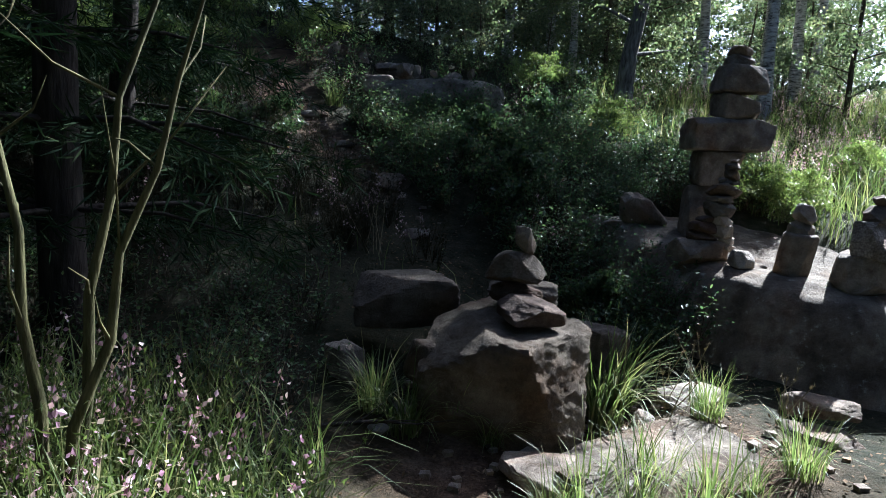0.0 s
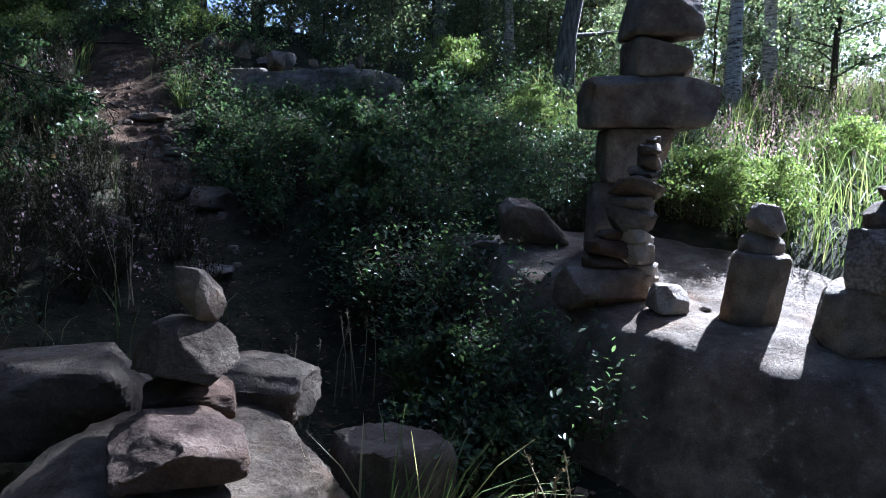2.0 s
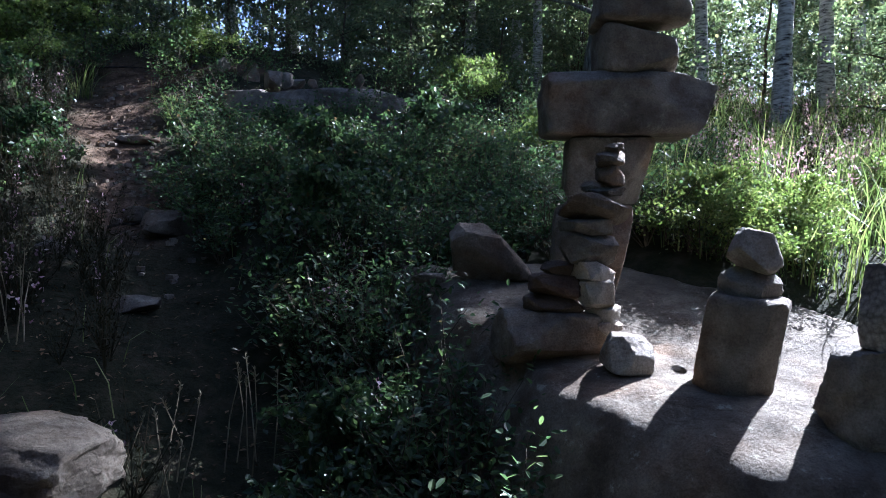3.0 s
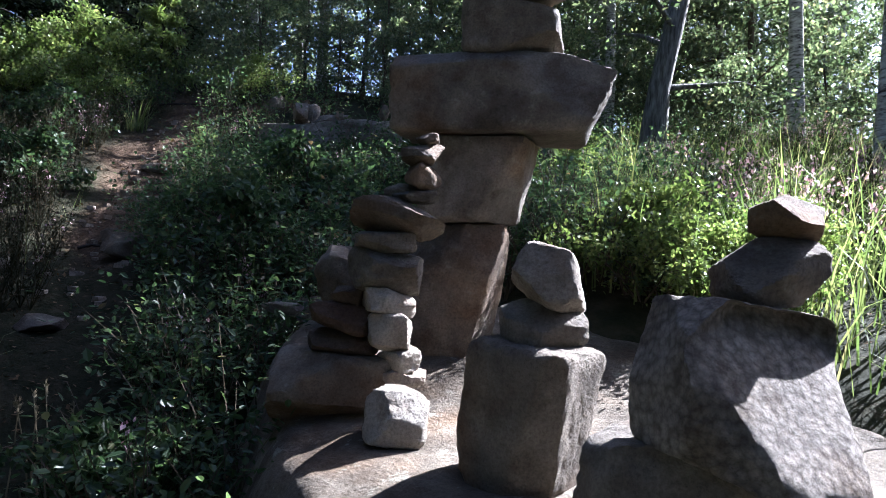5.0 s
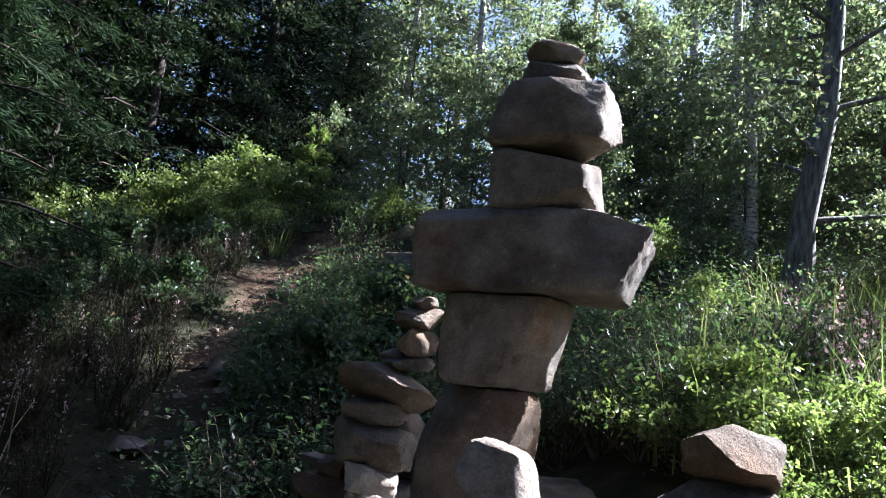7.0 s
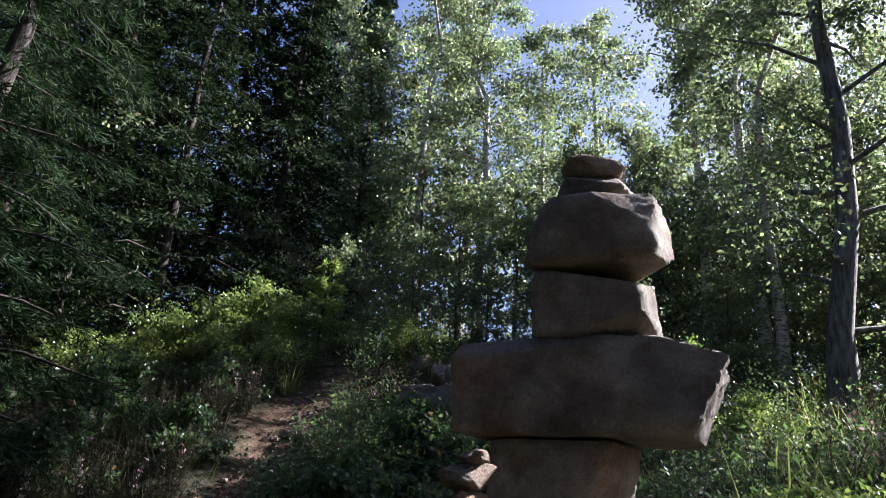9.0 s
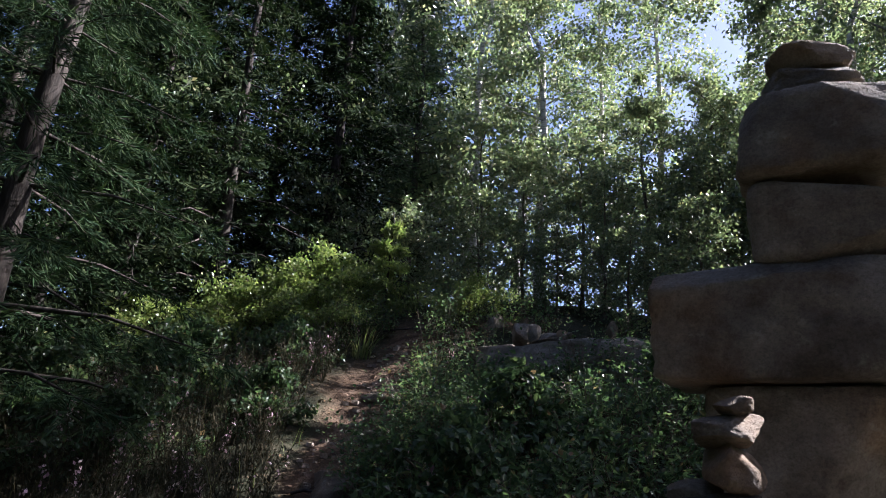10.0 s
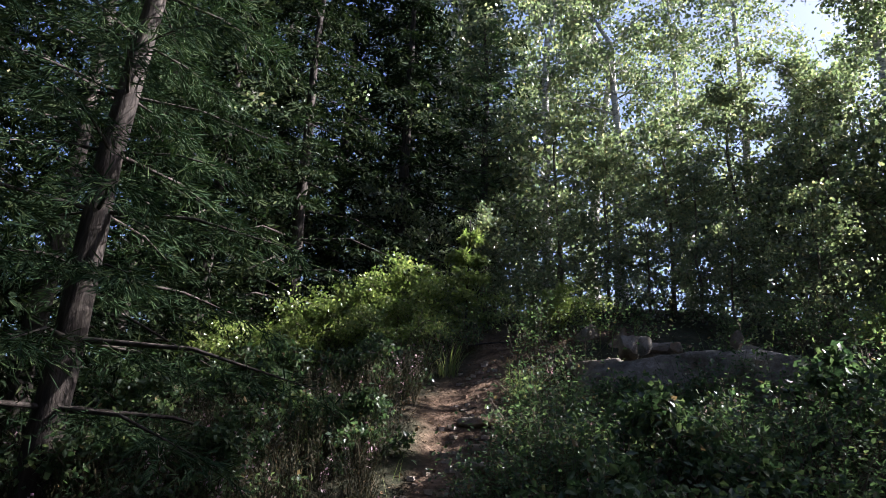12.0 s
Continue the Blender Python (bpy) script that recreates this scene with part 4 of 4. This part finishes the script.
def bare_shrub():
    """A half-dead bush: a few long mossy stems with side twigs."""
    rng = np.random.default_rng(401)
    base = new("bare_shrub")
    base.matrix_world = pose(-1.05, 1.85, ground_point(-1.05, 1.85))
    tagged(base, "half-dead bush with long mossy yellow-green stems", "bush")
    for i, (dx, dy, h) in enumerate(((0.3, 0.25, 2.2), (0.45, 0.1, 1.9), (-0.35, 0.2, 2.0))):
        soup = Soup()
        s = np.linspace(0, 1, 9)
        pts = np.stack([dx * s ** 1.3 + rng.normal(0, 0.018, 9), dy * s + rng.normal(0, 0.018, 9), h * s], 1)
        soup.tube(pts, 0.019 * (1 - s) + 0.003, 6)
        for q in (3, 4, 5, 6, 7):
            d = rng.normal(0, 1, 3)
            d[2] = abs(d[2]) + 0.6
            d = d / np.linalg.norm(d) * rng.uniform(0.2, 0.5)
            soup.tube([pts[q], pts[q] + d * 0.5 + rng.normal(0, 0.02, 3), pts[q] + d], [0.005, 0.004, 0.0015], 4)
        part("stem", soup.mesh("stem", MOSSY, True), base)


MOSSY = bark_material("mossy_bark", (0.03, 0.03, 0.012), (0.068, 0.066, 0.026), (0.115, 0.105, 0.047))
bare_shrub()

# ---- stones of the path and the ledge ----
for i, (x, y, w, d, h, sp) in enumerate(((-0.42, 7.05, 0.36, 0.28, 0.2, 10), (-0.75, 7.35, 0.3, 0.22, 0.12, 40), (-0.5, 7.9, 0.42, 0.3, 0.14, 70), (-0.62, 8.2, 0.34, 0.26, 0.12, 20), (-1.05, 8.05, 0.22, 0.2, 0.1, 0), (-1.55, 8.75, 0.4, 0.25, 0.1, 30), (-0.9, 6.5, 0.2, 0.16, 0.09, 80), (-0.15, 6.1, 0.26, 0.2, 0.1, 15), (-1.3, 8.4, 0.18, 0.14, 0.08, 60), (-0.8, 7.75, 0.14, 0.12, 0.07, 12))):
    loose_stone(x, y, ground_point(x, y) - 0.03, (w, d, h), 500 + i, "weathered stone set in the sloping path", 0, sp, 5.0, fine=11)
for i, (x, y, w, d, h, sp) in enumerate(((0.55, 3.35, 0.16, 0.12, 0.08, 0), (0.95, 3.5, 0.22, 0.16, 0.1, 30), (1.25, 3.75, 0.18, 0.13, 0.08, 60), (1.4, 3.35, 0.3, 0.2, 0.07, 20), (1.1, 3.15, 0.26, 0.18, 0.06, 100), (0.75, 3.1, 0.2, 0.16, 0.06, 10), (1.3, 4.2, 0.16, 0.12, 0.09, 45), (1.45, 4.45, 0.2, 0.15, 0.1, 80), (1.2, 4.5, 0.14, 0.12, 0.08, 20), (-0.1, 3.6, 0.18, 0.14, 0.08, 0), (-0.25, 3.4, 0.12, 0.1, 0.06, 40))):
    loose_stone(x, y, ground_point(x, y) - 0.02, (w, d, h), 530 + i, "pale loose stone on the trodden ground", 0, sp, 4.0, P, fine=10)

gravel = Soup()
grng = np.random.default_rng(77)
for _ in range(420):
    x, y = grng.normal(1.05, 0.45), grng.normal(3.45, 0.5)
    if grng.random() < 0.4:
        q = grng.uniform(4, 8.5)
        seg = TRAIL[int(q)] + (TRAIL[int(q) + 1] - TRAIL[int(q)]) * (q % 1)
        x, y = seg[0] + grng.normal(0, 0.16), seg[1] + grng.normal(0, 0.16)
    r = grng.uniform(0.012, 0.035)
    cube = np.array([[a, b, c] for a in (-1, 1) for b in (-1, 1) for c in (-0.6, 0.6)], float) * r * grng.uniform(0.6, 1.0, (8, 3))
    an = grng.uniform(0, 6.3)
    cube[:, :2] = cube[:, :2] @ np.array([[math.cos(an), -math.sin(an)], [math.sin(an), math.cos(an)]])
    gravel.add(cube + [x, y, ground_point(x, y) + r * 0.3], [(0, 1, 3, 2), (4, 6, 7, 5), (0, 4, 5, 1), (2, 3, 7, 6), (0, 2, 6, 4), (1, 5, 7, 3)])
tagged(new("gravel", gravel.mesh("gravel", ROCK_PALE)), "scattered small broken stones on the path", "gravel", kind="stuff")

for i, (x, y, z, w, d, h, sp, ti) in enumerate(((-0.45, 9.35, 2.40, 0.22, 0.2, 0.22, 10, 8), (-0.28, 9.3, 2.42, 0.12, 0.1, 0.17, 40, 0), (-0.05, 9.4, 2.44, 0.1, 0.1, 0.1, 20, 0), (0.45, 9.3, 2.42, 0.1, 0.09, 0.16, 30, 6), (-0.9, 9.7, 2.2, 0.6, 0.4, 0.3, 15, 0))):
    loose_stone(x, y, z + 0.1, (w, d, h), 560 + i, "small grey stone standing on the rock ledge", ti, sp, 4.0, fine=9)
for i, (x, y, z, w, d, h, sp, ti) in enumerate(((-0.75, 10.5, 2.4, 1.1, 0.7, 0.22, 5, 0), (-0.6, 10.6, 2.6, 0.8, 0.5, 0.14, -8, 3), (-0.7, 10.6, 2.73, 0.5, 0.4, 0.14, 12, -3), (-1.3, 10.7, 2.55, 0.28, 0.3, 0.6, 20, 24), (-1.7, 10.9, 2.75, 0.35, 0.3, 0.45, 0, 0), (0.2, 10.4, 2.45, 0.3, 0.3, 0.3, 30, 0))):
    loose_stone(x, y, z, (w, d, h), 570 + i, "layered dark rock piled behind the ledge", ti, sp, 5.0, ROCK)


litter = Soup()
lrng = np.random.default_rng(91)
lx, ly = lrng.uniform(-3.2, 4.6, 26000), lrng.uniform(2.2, 11.0, 26000)
ok = ((trail_distance(lx, ly) < 0.75) | (lrng.random(26000) < 0.3)) & ~in_slab(lx, ly, 0.0)
lx, ly = lx[ok], ly[ok]
lz = height(lx, ly) + lrng.uniform(0.002, 0.014, len(lx))
flat = lrng.normal(0, 1, (len(lx), 3)) * np.array([1, 1, 0.25])
litter.leaves(np.stack([lx, ly, lz], 1), flat, np.array([0, 0, 1.0]) + lrng.normal(0, 0.25, (len(lx), 3)), lrng.uniform(0.015, 0.045, len(lx)), lrng.uniform(0.006, 0.024, len(lx)))
LITTER = leaf_material("dead_leaf", ((0.0, (0.05, 0.034, 0.022)), (0.5, (0.13, 0.085, 0.05)), (0.85, (0.17, 0.11, 0.065)), (1.0, (0.24, 0.17, 0.11))), 0.1, 0.8, 0.1)
tagged(new("leaf_litter", litter.mesh("leaf_litter", LITTER)), "brown dead leaves and bark bits strewn over the ground", "leaf litter", kind="stuff")


def fallen_branch(x, y, z, length, spin, seed, label):
    rng = np.random.default_rng(seed)
    soup = Soup()
    s = np.linspace(0, 1, 7)
    pts = np.stack([s * length, rng.normal(0, 0.02, 7) * length, 0.02 + 0.03 * np.sin(s * 3) + rng.normal(0, 0.006, 7)], 1)
    soup.tube(pts, 0.011 * (1.2 - s), 6)
    for q in (2, 3, 5):
        d = np.array([rng.uniform(0.1, 0.2), rng.choice([-1, 1]) * rng.uniform(0.08, 0.2), rng.uniform(0, 0.08)])
        soup.tube([pts[q], pts[q] + d], [0.005, 0.0015], 4)
    ob = new("fallen_branch", soup.mesh("fallen_branch", BARK, True))
    ob.matrix_world = pose(x, y, z, 0, 0, spin)
    return tagged(ob, label, "branch")


def dry_plant(x, y, tall, seed):
    """A withered plant: a few bent bare stalks with seed heads."""
    rng = np.random.default_rng(seed)
    base = new("dry_plant")
    base.matrix_world = pose(x, y, ground_point(x, y))
    tagged(base, "withered plant of thin straw-coloured stalks beside the rocks", "plant")
    for _ in range(6):
        soup = Soup()
        foot = np.array([*rng.normal(0, 0.06, 2), -0.02])
        tip = foot + np.array([*rng.normal(0, 0.09, 2), tall * rng.uniform(0.6, 1.1)])
        mid = (foot + tip) / 2 + np.array([*rng.normal(0, 0.02, 2), 0.02])
        soup.tube([foot, mid, tip], [0.0035, 0.0028, 0.0018], 5)
        s = rng.uniform(0.72, 1.0, 14)[:, None]
        soup.leaves(mid + (tip - mid) * s, rng.normal(0, 0.5, (14, 3)) + [0, 0, 1], rng.normal(0, 1, (14, 3)), 0.022, 0.006)
        part("stalk", soup.mesh("stalk", STRAW), base)


STRAW = bark_material("straw", (0.12, 0.1, 0.06), (0.24, 0.2, 0.12), (0.36, 0.31, 0.2))
for i, (x, y, tall) in enumerate(((0.62, 4.95, 0.4), (0.8, 5.2, 0.45), (1.42, 3.72, 0.42), (1.55, 3.9, 0.36), (2.0, 3.62, 0.3), (-0.5, 5.6, 0.5))):
    dry_plant(x, y, tall, 700 + i)
for i, (x, y, ln, sp) in enumerate(((-0.55, 3.2, 0.6, 8), (0.3, 3.3, 0.4, 60), (-0.9, 7.1, 0.5, 30), (1.2, 5.4, 0.6, 110), (-1.9, 8.9, 0.5, 70))):
    fallen_branch(x, y, ground_point(x, y), ln, sp, 600 + i, "thin dead branch lying on the ground")
fallen_branch(-2.9, 10.3, ground_point(-2.9, 10.3) + 0.1, 1.1, 20, 620, "pale dead branch lying beside the sapling")
